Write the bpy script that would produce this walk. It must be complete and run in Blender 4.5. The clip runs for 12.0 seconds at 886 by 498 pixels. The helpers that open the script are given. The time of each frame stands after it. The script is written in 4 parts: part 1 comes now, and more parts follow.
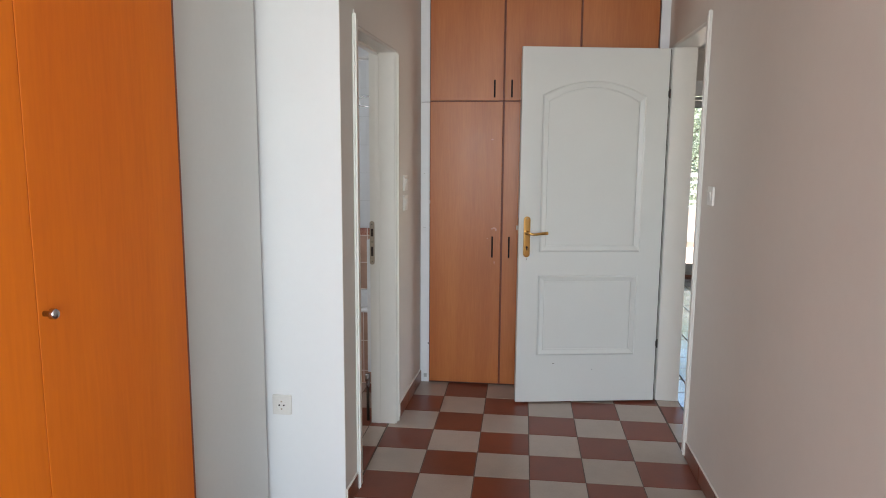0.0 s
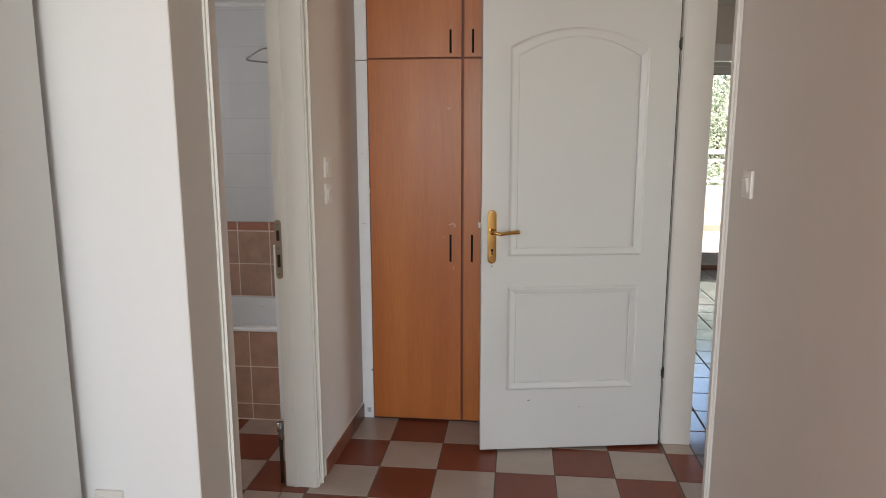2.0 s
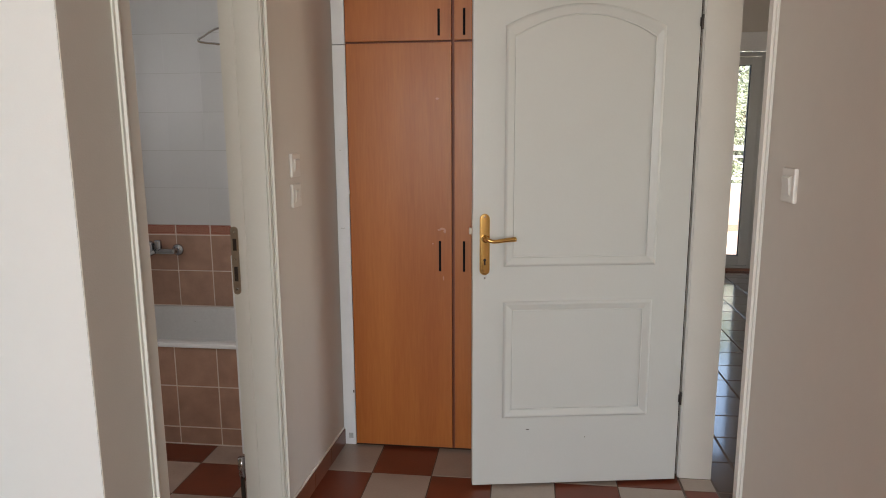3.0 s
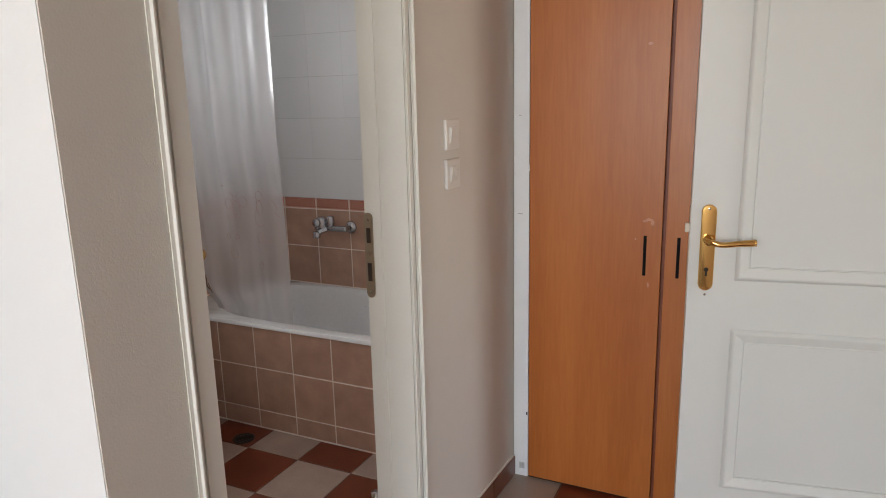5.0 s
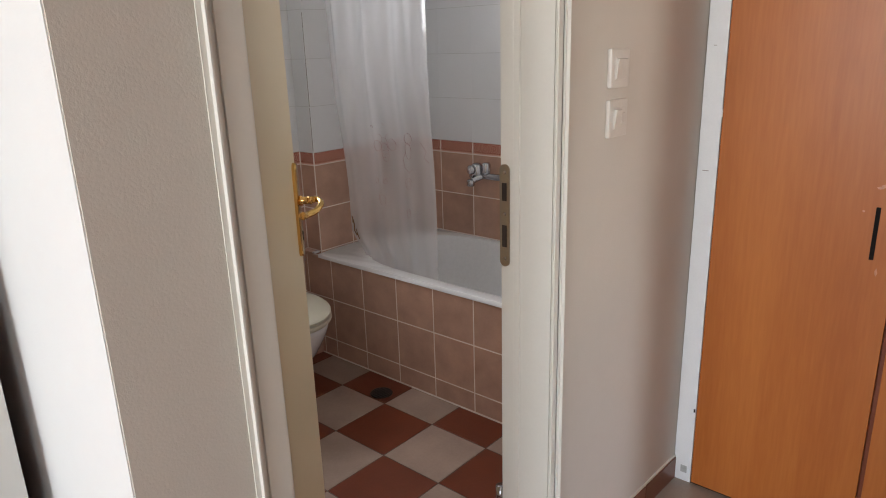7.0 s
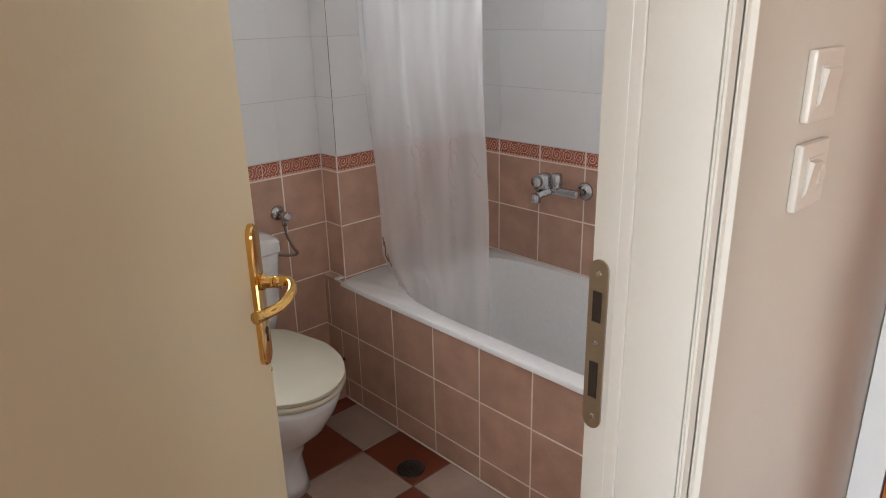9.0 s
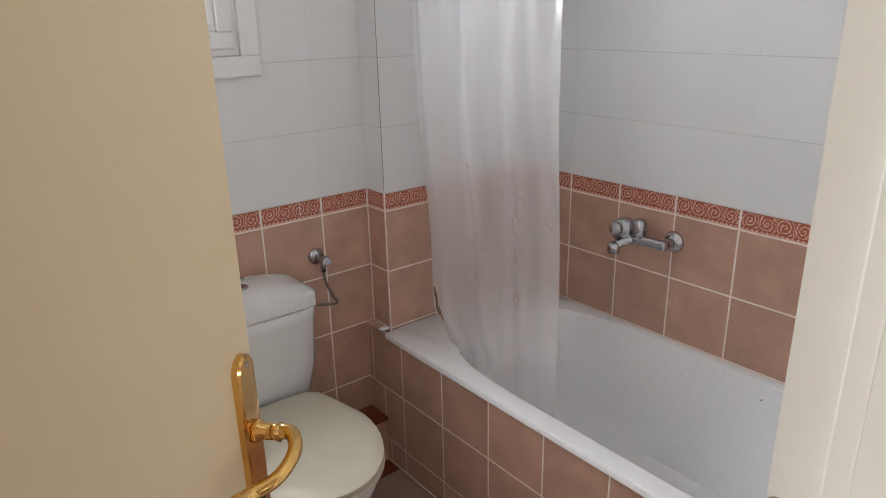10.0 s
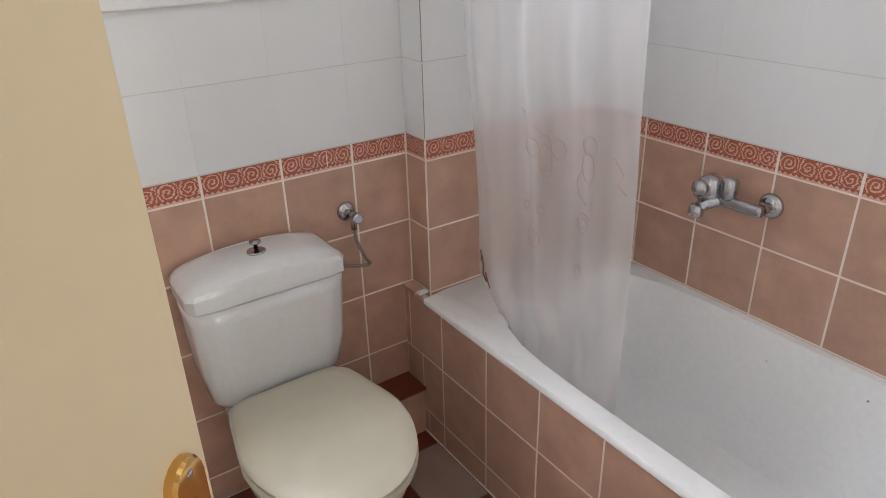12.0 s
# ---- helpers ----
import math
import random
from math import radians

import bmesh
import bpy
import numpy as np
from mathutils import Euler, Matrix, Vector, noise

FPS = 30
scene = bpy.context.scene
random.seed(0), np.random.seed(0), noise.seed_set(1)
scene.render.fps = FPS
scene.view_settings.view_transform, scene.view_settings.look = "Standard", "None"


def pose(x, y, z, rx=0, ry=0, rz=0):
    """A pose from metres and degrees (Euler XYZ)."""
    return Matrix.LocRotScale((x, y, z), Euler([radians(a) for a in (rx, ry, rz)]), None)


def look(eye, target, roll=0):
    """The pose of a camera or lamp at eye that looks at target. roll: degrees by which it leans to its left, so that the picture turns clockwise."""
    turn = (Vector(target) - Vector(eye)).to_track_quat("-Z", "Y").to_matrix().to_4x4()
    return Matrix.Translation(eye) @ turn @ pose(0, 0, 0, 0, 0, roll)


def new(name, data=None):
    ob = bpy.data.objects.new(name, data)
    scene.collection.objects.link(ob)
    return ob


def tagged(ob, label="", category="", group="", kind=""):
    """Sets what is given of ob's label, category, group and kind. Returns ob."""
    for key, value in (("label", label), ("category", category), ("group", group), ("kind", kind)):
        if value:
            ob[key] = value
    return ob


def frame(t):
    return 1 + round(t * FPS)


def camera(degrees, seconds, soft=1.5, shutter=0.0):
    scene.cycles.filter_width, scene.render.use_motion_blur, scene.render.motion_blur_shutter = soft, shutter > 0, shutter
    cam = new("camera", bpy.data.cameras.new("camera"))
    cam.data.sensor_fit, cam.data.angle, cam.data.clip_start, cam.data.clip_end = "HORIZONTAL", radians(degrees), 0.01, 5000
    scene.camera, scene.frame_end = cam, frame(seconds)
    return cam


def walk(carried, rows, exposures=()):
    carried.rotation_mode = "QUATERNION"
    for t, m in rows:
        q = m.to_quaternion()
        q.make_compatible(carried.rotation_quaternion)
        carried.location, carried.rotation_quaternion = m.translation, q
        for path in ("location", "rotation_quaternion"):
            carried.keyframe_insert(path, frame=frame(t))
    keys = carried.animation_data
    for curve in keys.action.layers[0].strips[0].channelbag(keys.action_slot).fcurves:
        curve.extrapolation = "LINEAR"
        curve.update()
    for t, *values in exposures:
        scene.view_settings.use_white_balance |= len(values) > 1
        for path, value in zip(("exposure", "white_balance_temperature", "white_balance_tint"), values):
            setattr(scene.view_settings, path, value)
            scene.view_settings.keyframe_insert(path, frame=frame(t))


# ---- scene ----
cam = camera(66.1, 12.0, soft=1.0)
PATH = [
    (0, (0.56, 0.062, 1.472), (0.332, 2.028, 1.188), 0.4),
    (0.5, (0.596, 0.343, 1.471), (0.365, 2.307, 1.176), 0.2),
    (1, (0.658, 0.64, 1.462), (0.448, 2.605, 1.152), 0.1),
    (1.5, (0.684, 0.83, 1.466), (0.477, 2.79, 1.128), 0.1),
    (2, (0.695, 1.035, 1.448), (0.481, 2.993, 1.103), -0.1),
    (2.5, (0.712, 1.2, 1.446), (0.486, 3.156, 1.096), -0.0),
    (3, (0.746, 1.41, 1.429), (0.503, 3.364, 1.077), -0.3),
    (3.2, (0.755, 1.473, 1.427), (0.466, 3.42, 1.069), -0.4),
    (4.8, (0.727, 1.977, 1.383), (-0.062, 3.768, 0.972), -1.3),
    (5, (0.726, 2.04, 1.397), (-0.124, 3.798, 0.965), -1.3),
    (5.5, (0.726, 2.166, 1.385), (-0.326, 3.805, 0.93), -1.6),
    (6, (0.728, 2.266, 1.373), (-0.459, 3.801, 0.886), -1.8),
    (6.5, (0.704, 2.326, 1.365), (-0.543, 3.797, 0.835), -1.7),
    (6.7, (0.685, 2.333, 1.36), (-0.574, 3.787, 0.812), -1.8),
    (8.3, (0.348, 2.691, 1.387), (-0.929, 4.08, 0.723), -1.3),
    (8.5, (0.315, 2.753, 1.395), (-0.98, 4.123, 0.728), -1.4),
    (9, (0.203, 2.894, 1.393), (-1.171, 4.186, 0.727), -1.4),
    (9.5, (0.07, 3.019, 1.42), (-1.372, 4.236, 0.756), -1.3),
    (10, (-0.057, 3.121, 1.438), (-1.539, 4.289, 0.777), -1.3),
    (10.5, (-0.158, 3.21, 1.451), (-1.679, 4.33, 0.795), -1.1),
    (11, (-0.221, 3.264, 1.455), (-1.772, 4.336, 0.787), -1.2),
    (11.5, (-0.269, 3.286, 1.448), (-1.799, 4.314, 0.673), -1.4),
    (12, (-0.293, 3.303, 1.43), (-1.79, 4.305, 0.56), -1.6),
]
EXPOSURES = [(0, 2.49, 6350, 11), (1.0, 2.42, 6400, 12), (2.5, 2.34, 7000, 14), (3.0, 2.32, 7050, 14), (5.5, 2.72, 6750, 14), (6.5, 2.80, 6750, 14), (8.5, 3.12, 6800, 14), (9.5, 3.24, 6650, 14), (11, 3.44, 6550, 13), (12, 3.54, 6550, 13)]
walk(cam, [(t, look(eye, target, roll)) for t, eye, target, roll in PATH], exposures=EXPOSURES)

# ---- world, sun and large lights ----
world = bpy.data.worlds.new("world")
scene.world = world
world.use_nodes = True
wn = world.node_tree.nodes
sky = wn.new("ShaderNodeTexSky")
sky.sky_type = "NISHITA"
sky.sun_disc = False
SUN_UP, SUN_ROUND = radians(50), radians(92)
sky.sun_elevation, sky.sun_rotation = SUN_UP, SUN_ROUND
wn["Background"].inputs["Strength"].default_value = 0.15
world.node_tree.links.new(sky.outputs[0], wn["Background"].inputs[0])


def sun_lamp():
    d = bpy.data.lights.new("sun", "SUN")
    d.energy, d.angle, d.color = 5.0, radians(0.5), (1.0, 0.95, 0.88)
    ob = new("sun", d)
    way = Vector((math.sin(SUN_ROUND) * math.cos(SUN_UP), math.cos(SUN_ROUND) * math.cos(SUN_UP), math.sin(SUN_UP)))
    ob.matrix_world = look(way * 20, (0, 0, 0))
    return ob


def area_lamp(name, at, to, w, h, watts, color):
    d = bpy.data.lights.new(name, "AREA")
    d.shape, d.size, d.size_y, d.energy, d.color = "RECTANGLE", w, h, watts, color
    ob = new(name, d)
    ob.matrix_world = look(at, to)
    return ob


sun_lamp()
area_lamp("bedroom_window_light", (0.3, -1.6, 1.5), (0.2, 2.0, 1.1), 1.9, 1.9, 16, (0.87, 0.95, 1.0))
area_lamp("bathroom_window_light", (-1.96, 3.51, 1.70), (-0.6, 3.51, 1.74), 0.62, 0.62, 3.9, (0.90, 0.95, 1.0))
# fill lamp at an unseen, added opening; brightens the passage's left wall
area_lamp("living_fill_light", (5.38, 3.4, 1.5), (0.0, 3.85, 1.0), 1.5, 1.3, 5.2, (1.0, 0.97, 0.93))

# ---- materials ----


def material(name, color, rough=0.5, metal=0.0, vary=0.06, scale=6.0, bump=0.0, bump_scale=200.0, spec=0.5, fine=0.03, rnd=0.0, coat=0.0, stretch=(1, 1, 1)):
    m = bpy.data.materials.new(name)
    m.use_nodes = True
    nt = m.node_tree
    N, L = nt.nodes, nt.links
    b = N["Principled BSDF"]
    b.inputs["Roughness"].default_value = rough
    b.inputs["Metallic"].default_value = metal
    b.inputs["Specular IOR Level"].default_value = spec
    b.inputs["Coat Weight"].default_value = coat
    b.inputs["Coat Roughness"].default_value = 0.08
    tc = N.new("ShaderNodeTexCoord")
    mp = N.new("ShaderNodeMapping")
    mp.inputs["Scale"].default_value = stretch
    L.new(tc.outputs["Object"], mp.inputs[0])
    n1 = N.new("ShaderNodeTexNoise")
    n1.inputs["Scale"].default_value = scale
    n1.inputs["Detail"].default_value = 5
    n2 = N.new("ShaderNodeTexNoise")
    n2.inputs["Scale"].default_value = scale * 14
    n2.inputs["Detail"].default_value = 3
    L.new(mp.outputs[0], n1.inputs[0])
    L.new(mp.outputs[0], n2.inputs[0])
    a = N.new("ShaderNodeMath")
    a.operation = "MULTIPLY_ADD"
    L.new(n1.outputs[0], a.inputs[0])
    a.inputs[1].default_value, a.inputs[2].default_value = 4 * vary, 1 - 2 * vary
    c = N.new("ShaderNodeMath")
    c.operation = "MULTIPLY_ADD"
    L.new(n2.outputs[0], c.inputs[0])
    c.inputs[1].default_value = 4 * fine
    L.new(a.outputs[0], c.inputs[2])
    d = N.new("ShaderNodeMath")
    d.operation = "SUBTRACT"
    L.new(c.outputs[0], d.inputs[0])
    d.inputs[1].default_value = 2 * fine
    last = d
    if rnd:
        oi = N.new("ShaderNodeObjectInfo")
        e = N.new("ShaderNodeMath")
        e.operation = "MULTIPLY_ADD"
        L.new(oi.outputs["Random"], e.inputs[0])
        e.inputs[1].default_value, e.inputs[2].default_value = 2 * rnd, 1 - rnd
        f = N.new("ShaderNodeMath")
        f.operation = "MULTIPLY"
        L.new(d.outputs[0], f.inputs[0])
        L.new(e.outputs[0], f.inputs[1])
        last = f
        add = N.new("ShaderNodeVectorMath")
        mul = N.new("ShaderNodeMath")
        mul.operation = "MULTIPLY"
        mul.inputs[1].default_value = 37.0
        L.new(oi.outputs["Random"], mul.inputs[0])
        L.new(tc.outputs["Object"], add.inputs[0])
        L.new(mul.outputs[0], add.inputs[1])
        L.new(add.outputs[0], mp.inputs[0])
    s = N.new("ShaderNodeVectorMath")
    s.operation = "SCALE"
    s.inputs[0].default_value = color
    L.new(last.outputs[0], s.inputs["Scale"])
    L.new(s.outputs[0], b.inputs["Base Color"])
    if bump:
        n3 = N.new("ShaderNodeTexNoise")
        n3.inputs["Scale"].default_value = bump_scale
        n3.inputs["Detail"].default_value = 4
        L.new(mp.outputs[0], n3.inputs[0])
        bp = N.new("ShaderNodeBump")
        bp.inputs["Strength"].default_value = bump
        bp.inputs["Distance"].default_value = 0.002
        L.new(n3.outputs[0], bp.inputs["Height"])
        L.new(bp.outputs[0], b.inputs["Normal"])
    return m


def veneer(name, dark, light, rough=0.38, along=(5, 5, 0.35)):
    """Laminate with a fine vertical grain."""
    m = bpy.data.materials.new(name)
    m.use_nodes = True
    N, L = m.node_tree.nodes, m.node_tree.links
    b = N["Principled BSDF"]
    b.inputs["Roughness"].default_value = rough
    b.inputs["Specular IOR Level"].default_value = 0.4
    tc = N.new("ShaderNodeTexCoord")
    mp = N.new("ShaderNodeMapping")
    mp.inputs["Scale"].default_value = along
    oi = N.new("ShaderNodeObjectInfo")
    add = N.new("ShaderNodeVectorMath")
    mul = N.new("ShaderNodeMath")
    mul.operation = "MULTIPLY"
    mul.inputs[1].default_value = 9.0
    L.new(oi.outputs["Random"], mul.inputs[0])
    L.new(tc.outputs["Object"], add.inputs[0])
    L.new(mul.outputs[0], add.inputs[1])
    L.new(add.outputs[0], mp.inputs[0])
    n1 = N.new("ShaderNodeTexNoise")
    n1.inputs["Scale"].default_value, n1.inputs["Detail"].default_value, n1.inputs["Distortion"].default_value = 1.3, 6, 0.6
    n2 = N.new("ShaderNodeTexNoise")
    n2.inputs["Scale"].default_value, n2.inputs["Detail"].default_value = 28, 3
    L.new(mp.outputs[0], n1.inputs[0])
    L.new(mp.outputs[0], n2.inputs[0])
    mix = N.new("ShaderNodeMix")
    mix.inputs[0].default_value = 0.3
    L.new(n1.outputs[0], mix.inputs[2])
    L.new(n2.outputs[0], mix.inputs[3])
    ramp = N.new("ShaderNodeValToRGB")
    ramp.color_ramp.elements[0].position, ramp.color_ramp.elements[0].color = 0.33, (*dark, 1)
    ramp.color_ramp.elements[1].position, ramp.color_ramp.elements[1].color = 0.68, (*light, 1)
    L.new(mix.outputs[0], ramp.inputs[0])
    L.new(ramp.outputs[0], b.inputs["Base Color"])
    n3 = N.new("ShaderNodeTexNoise")
    n3.inputs["Scale"].default_value = 3
    L.new(tc.outputs["Object"], n3.inputs[0])
    mr = N.new("ShaderNodeMapRange")
    mr.inputs[3].default_value, mr.inputs[4].default_value = rough - 0.06, rough + 0.1
    L.new(n3.outputs[0], mr.inputs[0])
    L.new(mr.outputs[0], b.inputs["Roughness"])
    return m


def border_material():
    """Listello: terracotta scrolls in relief between two dark lines, with a row of teeth under them."""
    m = bpy.data.materials.new("border_glaze")
    m.use_nodes = True
    N, L = m.node_tree.nodes, m.node_tree.links
    b = N["Principled BSDF"]
    b.inputs["Roughness"].default_value = 0.35
    tc = N.new("ShaderNodeTexCoord")
    sep = N.new("ShaderNodeSeparateXYZ")
    L.new(tc.outputs["UV"], sep.inputs[0])

    def op(kind, a, b2=None, c=None):
        n = N.new("ShaderNodeMath")
        n.operation = kind
        for i, v in enumerate((a, b2, c)):
            if v is None:
                continue
            if isinstance(v, (int, float)):
                n.inputs[i].default_value = v
            else:
                L.new(v, n.inputs[i])
        return n.outputs[0]

    u, v = sep.outputs[0], sep.outputs[1]
    wob = N.new("ShaderNodeTexNoise")
    wob.inputs["Scale"].default_value = 9
    L.new(tc.outputs["UV"], wob.inputs[0])
    cell = op("FRACT", op("MULTIPLY", u, 4.0))
    flip = op("SUBTRACT", op("MULTIPLY", op("GREATER_THAN", op("FRACT", op("MULTIPLY", u, 2.0)), 0.5), 2.0), 1.0)
    x = op("SUBTRACT", cell, 0.5)
    y = op("MULTIPLY", op("SUBTRACT", v, 0.58), 1.05)
    y = op("MULTIPLY", y, flip)
    r = op("SQRT", op("ADD", op("MULTIPLY", x, x), op("MULTIPLY", y, y)))
    ang = op("ARCTAN2", y, x)
    spiral = op("SINE", op("ADD", op("ADD", op("MULTIPLY", r, 31.0), op("MULTIPLY", wob.outputs[0], 9.0)), ang))
    scroll = op("GREATER_THAN", op("ADD", spiral, op("MULTIPLY", wob.outputs[0], 1.0)), 0.85)
    teeth = op("GREATER_THAN", op("ADD", op("PINGPONG", op("MULTIPLY", u, 14.0), 0.5), 0.0), op("MULTIPLY", op("SUBTRACT", v, 0.06), 4.0))
    low = op("LESS_THAN", v, 0.2)
    pat = op("ADD", op("MULTIPLY", low, teeth), op("MULTIPLY", op("SUBTRACT", 1.0, low), scroll))
    line = op("ADD", op("LESS_THAN", op("ABSOLUTE", op("SUBTRACT", v, 0.2)), 0.025), op("GREATER_THAN", v, 0.95))
    noi = N.new("ShaderNodeTexNoise")
    noi.inputs["Scale"].default_value = 40
    L.new(tc.outputs["Object"], noi.inputs[0])
    mix = N.new("ShaderNodeMix")
    mix.data_type = "RGBA"
    mix.inputs[6].default_value, mix.inputs[7].default_value = (0.41, 0.105, 0.058, 1), (0.74, 0.48, 0.385, 1)
    L.new(op("MULTIPLY", pat, op("ADD", noi.outputs[0], 0.35)), mix.inputs[0])
    mix2 = N.new("ShaderNodeMix")
    mix2.data_type = "RGBA"
    mix2.inputs[7].default_value = (0.36, 0.10, 0.06, 1)
    L.new(mix.outputs[2], mix2.inputs[6])
    L.new(op("MINIMUM", line, 1.0), mix2.inputs[0])
    L.new(mix2.outputs[2], b.inputs["Base Color"])
    bp = N.new("ShaderNodeBump")
    bp.inputs["Strength"].default_value, bp.inputs["Distance"].default_value = 0.8, 0.002
    L.new(pat, bp.inputs["Height"])
    L.new(bp.outputs[0], b.inputs["Normal"])
    return m


def film_material():
    """Thin milky plastic: lets most light pass, spreads some, shines on its folds."""
    m = bpy.data.materials.new("milky_plastic")
    m.use_nodes = True
    N, L = m.node_tree.nodes, m.node_tree.links
    out = N["Material Output"]
    N.remove(N["Principled BSDF"])
    tr, df, tl, gl = N.new("ShaderNodeBsdfTransparent"), N.new("ShaderNodeBsdfDiffuse"), N.new("ShaderNodeBsdfTranslucent"), N.new("ShaderNodeBsdfGlossy")
    tr.inputs[0].default_value = (0.99, 0.985, 0.985, 1)
    df.inputs[0].default_value = (0.84, 0.83, 0.84, 1)
    tl.inputs[0].default_value = (0.88, 0.87, 0.88, 1)
    gl.inputs["Roughness"].default_value = 0.15
    a, c, d = N.new("ShaderNodeMixShader"), N.new("ShaderNodeMixShader"), N.new("ShaderNodeMixShader")
    a.inputs[0].default_value = 0.5
    L.new(df.outputs[0], a.inputs[1])
    L.new(tl.outputs[0], a.inputs[2])
    tc = N.new("ShaderNodeTexCoord")
    mp = N.new("ShaderNodeMapping")
    mp.inputs["Scale"].default_value = (2.2, 2.2, 0.30)
    no = N.new("ShaderNodeTexNoise")
    no.inputs["Scale"].default_value, no.inputs["Detail"].default_value = 5, 1.5
    L.new(tc.outputs["Object"], mp.inputs[0])
    L.new(mp.outputs[0], no.inputs[0])
    mr = N.new("ShaderNodeMapRange")
    mr.inputs[1].default_value, mr.inputs[2].default_value = 0.3, 0.7
    mr.inputs[3].default_value, mr.inputs[4].default_value = 0.46, 0.70
    L.new(no.outputs[0], mr.inputs[0])
    L.new(mr.outputs[0], c.inputs[0])
    L.new(tr.outputs[0], c.inputs[1])
    L.new(a.outputs[0], c.inputs[2])
    fr = N.new("ShaderNodeLayerWeight")
    fr.inputs[0].default_value = 0.25
    gm = N.new("ShaderNodeMath")
    gm.operation = "MULTIPLY_ADD"
    gm.inputs[1].default_value, gm.inputs[2].default_value = 0.30, 0.06
    L.new(fr.outputs["Facing"], gm.inputs[0])
    L.new(gm.outputs[0], d.inputs[0])
    L.new(c.outputs[0], d.inputs[1])
    L.new(gl.outputs[0], d.inputs[2])
    L.new(d.outputs[0], out.inputs[0])
    return m


def glass_material():
    m = bpy.data.materials.new("window_glass")
    m.use_nodes = True
    N, L = m.node_tree.nodes, m.node_tree.links
    out = N["Material Output"]
    N.remove(N["Principled BSDF"])
    tr, gl, mx, fr = N.new("ShaderNodeBsdfTransparent"), N.new("ShaderNodeBsdfGlossy"), N.new("ShaderNodeMixShader"), N.new("ShaderNodeFresnel")
    tr.inputs[0].default_value = (0.95, 0.97, 0.96, 1)
    gl.inputs["Roughness"].default_value = 0.02
    L.new(fr.outputs[0], mx.inputs[0])
    L.new(tr.outputs[0], mx.inputs[1])
    L.new(gl.outputs[0], mx.inputs[2])
    L.new(mx.outputs[0], out.inputs[0])
    return m


PLASTER = material("wall_plaster", (0.66, 0.615, 0.56), 0.62, vary=0.025, scale=2.0, fine=0.008, bump=0.22, bump_scale=260, spec=0.3)
WALL_WHITE = material("white_plaster", (0.80, 0.80, 0.79), 0.62, vary=0.015, scale=2.0, fine=0.006, bump=0.25, bump_scale=260, spec=0.3)
CEILING = material("ceiling_paint", (0.80, 0.79, 0.76), 0.8, vary=0.02)
PAINT = material("white_door_paint", (0.615, 0.622, 0.592), 0.36, vary=0.015, scale=4, fine=0.006, bump=0.12, bump_scale=120)
TRIM = material("white_trim_paint", (0.755, 0.735, 0.68), 0.38, vary=0.015, scale=9, fine=0.01, bump=0.15, bump_scale=90)
CREAM = material("cream_door_paint", (0.74, 0.61, 0.41), 0.40, vary=0.015, scale=3, fine=0.006, bump=0.12, bump_scale=120)
STRIP = material("white_filler_board", (0.80, 0.81, 0.82), 0.45, vary=0.03, scale=12, fine=0.015)
GREY_BOARD = material("pale_grey_board", (0.70, 0.705, 0.675), 0.45, vary=0.015, scale=3, fine=0.01)
ORANGE = veneer("cherry_laminate", (0.39, 0.110, 0.021), (0.51, 0.168, 0.037), 0.34)
ORANGE_DEEP = veneer("orange_laminate", (0.68, 0.138, 0.002), (0.82, 0.195, 0.004), 0.6, (3, 3, 0.3))
EDGE_DARK = material("dark_laminate_edge", (0.20, 0.045, 0.016), 0.5)
GAP = material("dark_gap", (0.03, 0.018, 0.012), 0.8)
RED_TILE = material("red_clay_tile", (0.165, 0.036, 0.015), 0.32, vary=0.10, scale=9, fine=0.05, bump=0.12, bump_scale=90, rnd=0.08)
PALE_TILE = material("pale_beige_tile", (0.37, 0.305, 0.255), 0.30, vary=0.07, scale=8, fine=0.04, bump=0.10, bump_scale=90, rnd=0.05)
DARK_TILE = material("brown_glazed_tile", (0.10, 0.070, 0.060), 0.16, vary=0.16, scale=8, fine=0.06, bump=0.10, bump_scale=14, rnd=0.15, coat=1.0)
ROSE_TILE = material("rose_brown_tile", (0.51, 0.312, 0.232), 0.28, vary=0.15, scale=13, fine=0.035, bump=0.08, bump_scale=60, rnd=0.05)
WHITE_TILE = material("white_glazed_tile", (0.74, 0.745, 0.755), 0.32, vary=0.012, scale=6, fine=0.006, bump=0.1, bump_scale=8, rnd=0.015)
BORDER = border_material()
# the same pale tile, more mottled, the bathroom light's pink cast in its colour
PALE_TILE_BATH_LIGHT = material("pale_tile_bath_light", (0.36, 0.262, 0.215), 0.30, vary=0.16, scale=7, fine=0.05, bump=0.10, bump_scale=90, rnd=0.06)
GROUT_DARK = material("dark_grout", (0.13, 0.10, 0.085), 0.9, vary=0.1, scale=20)
GROUT_PALE = material("pale_grout", (0.86, 0.77, 0.71), 0.9, vary=0.08, scale=20)
GROUT_WHITE = material("white_grout", (0.60, 0.60, 0.59), 0.85, vary=0.06, scale=15)
SKIRT = material("skirting_tile", (0.20, 0.075, 0.045), 0.3, vary=0.1, scale=12, fine=0.05, rnd=0.08)
PORCELAIN = material("white_porcelain", (0.72, 0.72, 0.725), 0.12, vary=0.01, coat=0.4)
ENAMEL = material("white_enamel", (0.83, 0.83, 0.835), 0.22, vary=0.012, scale=5, coat=0.3)
SEAT = material("ivory_plastic", (0.53, 0.49, 0.39), 0.38, vary=0.06, scale=8, fine=0.008)
BRASS = material("polished_brass", (0.72, 0.44, 0.15), 0.11, 1.0, vary=0.03, scale=20)
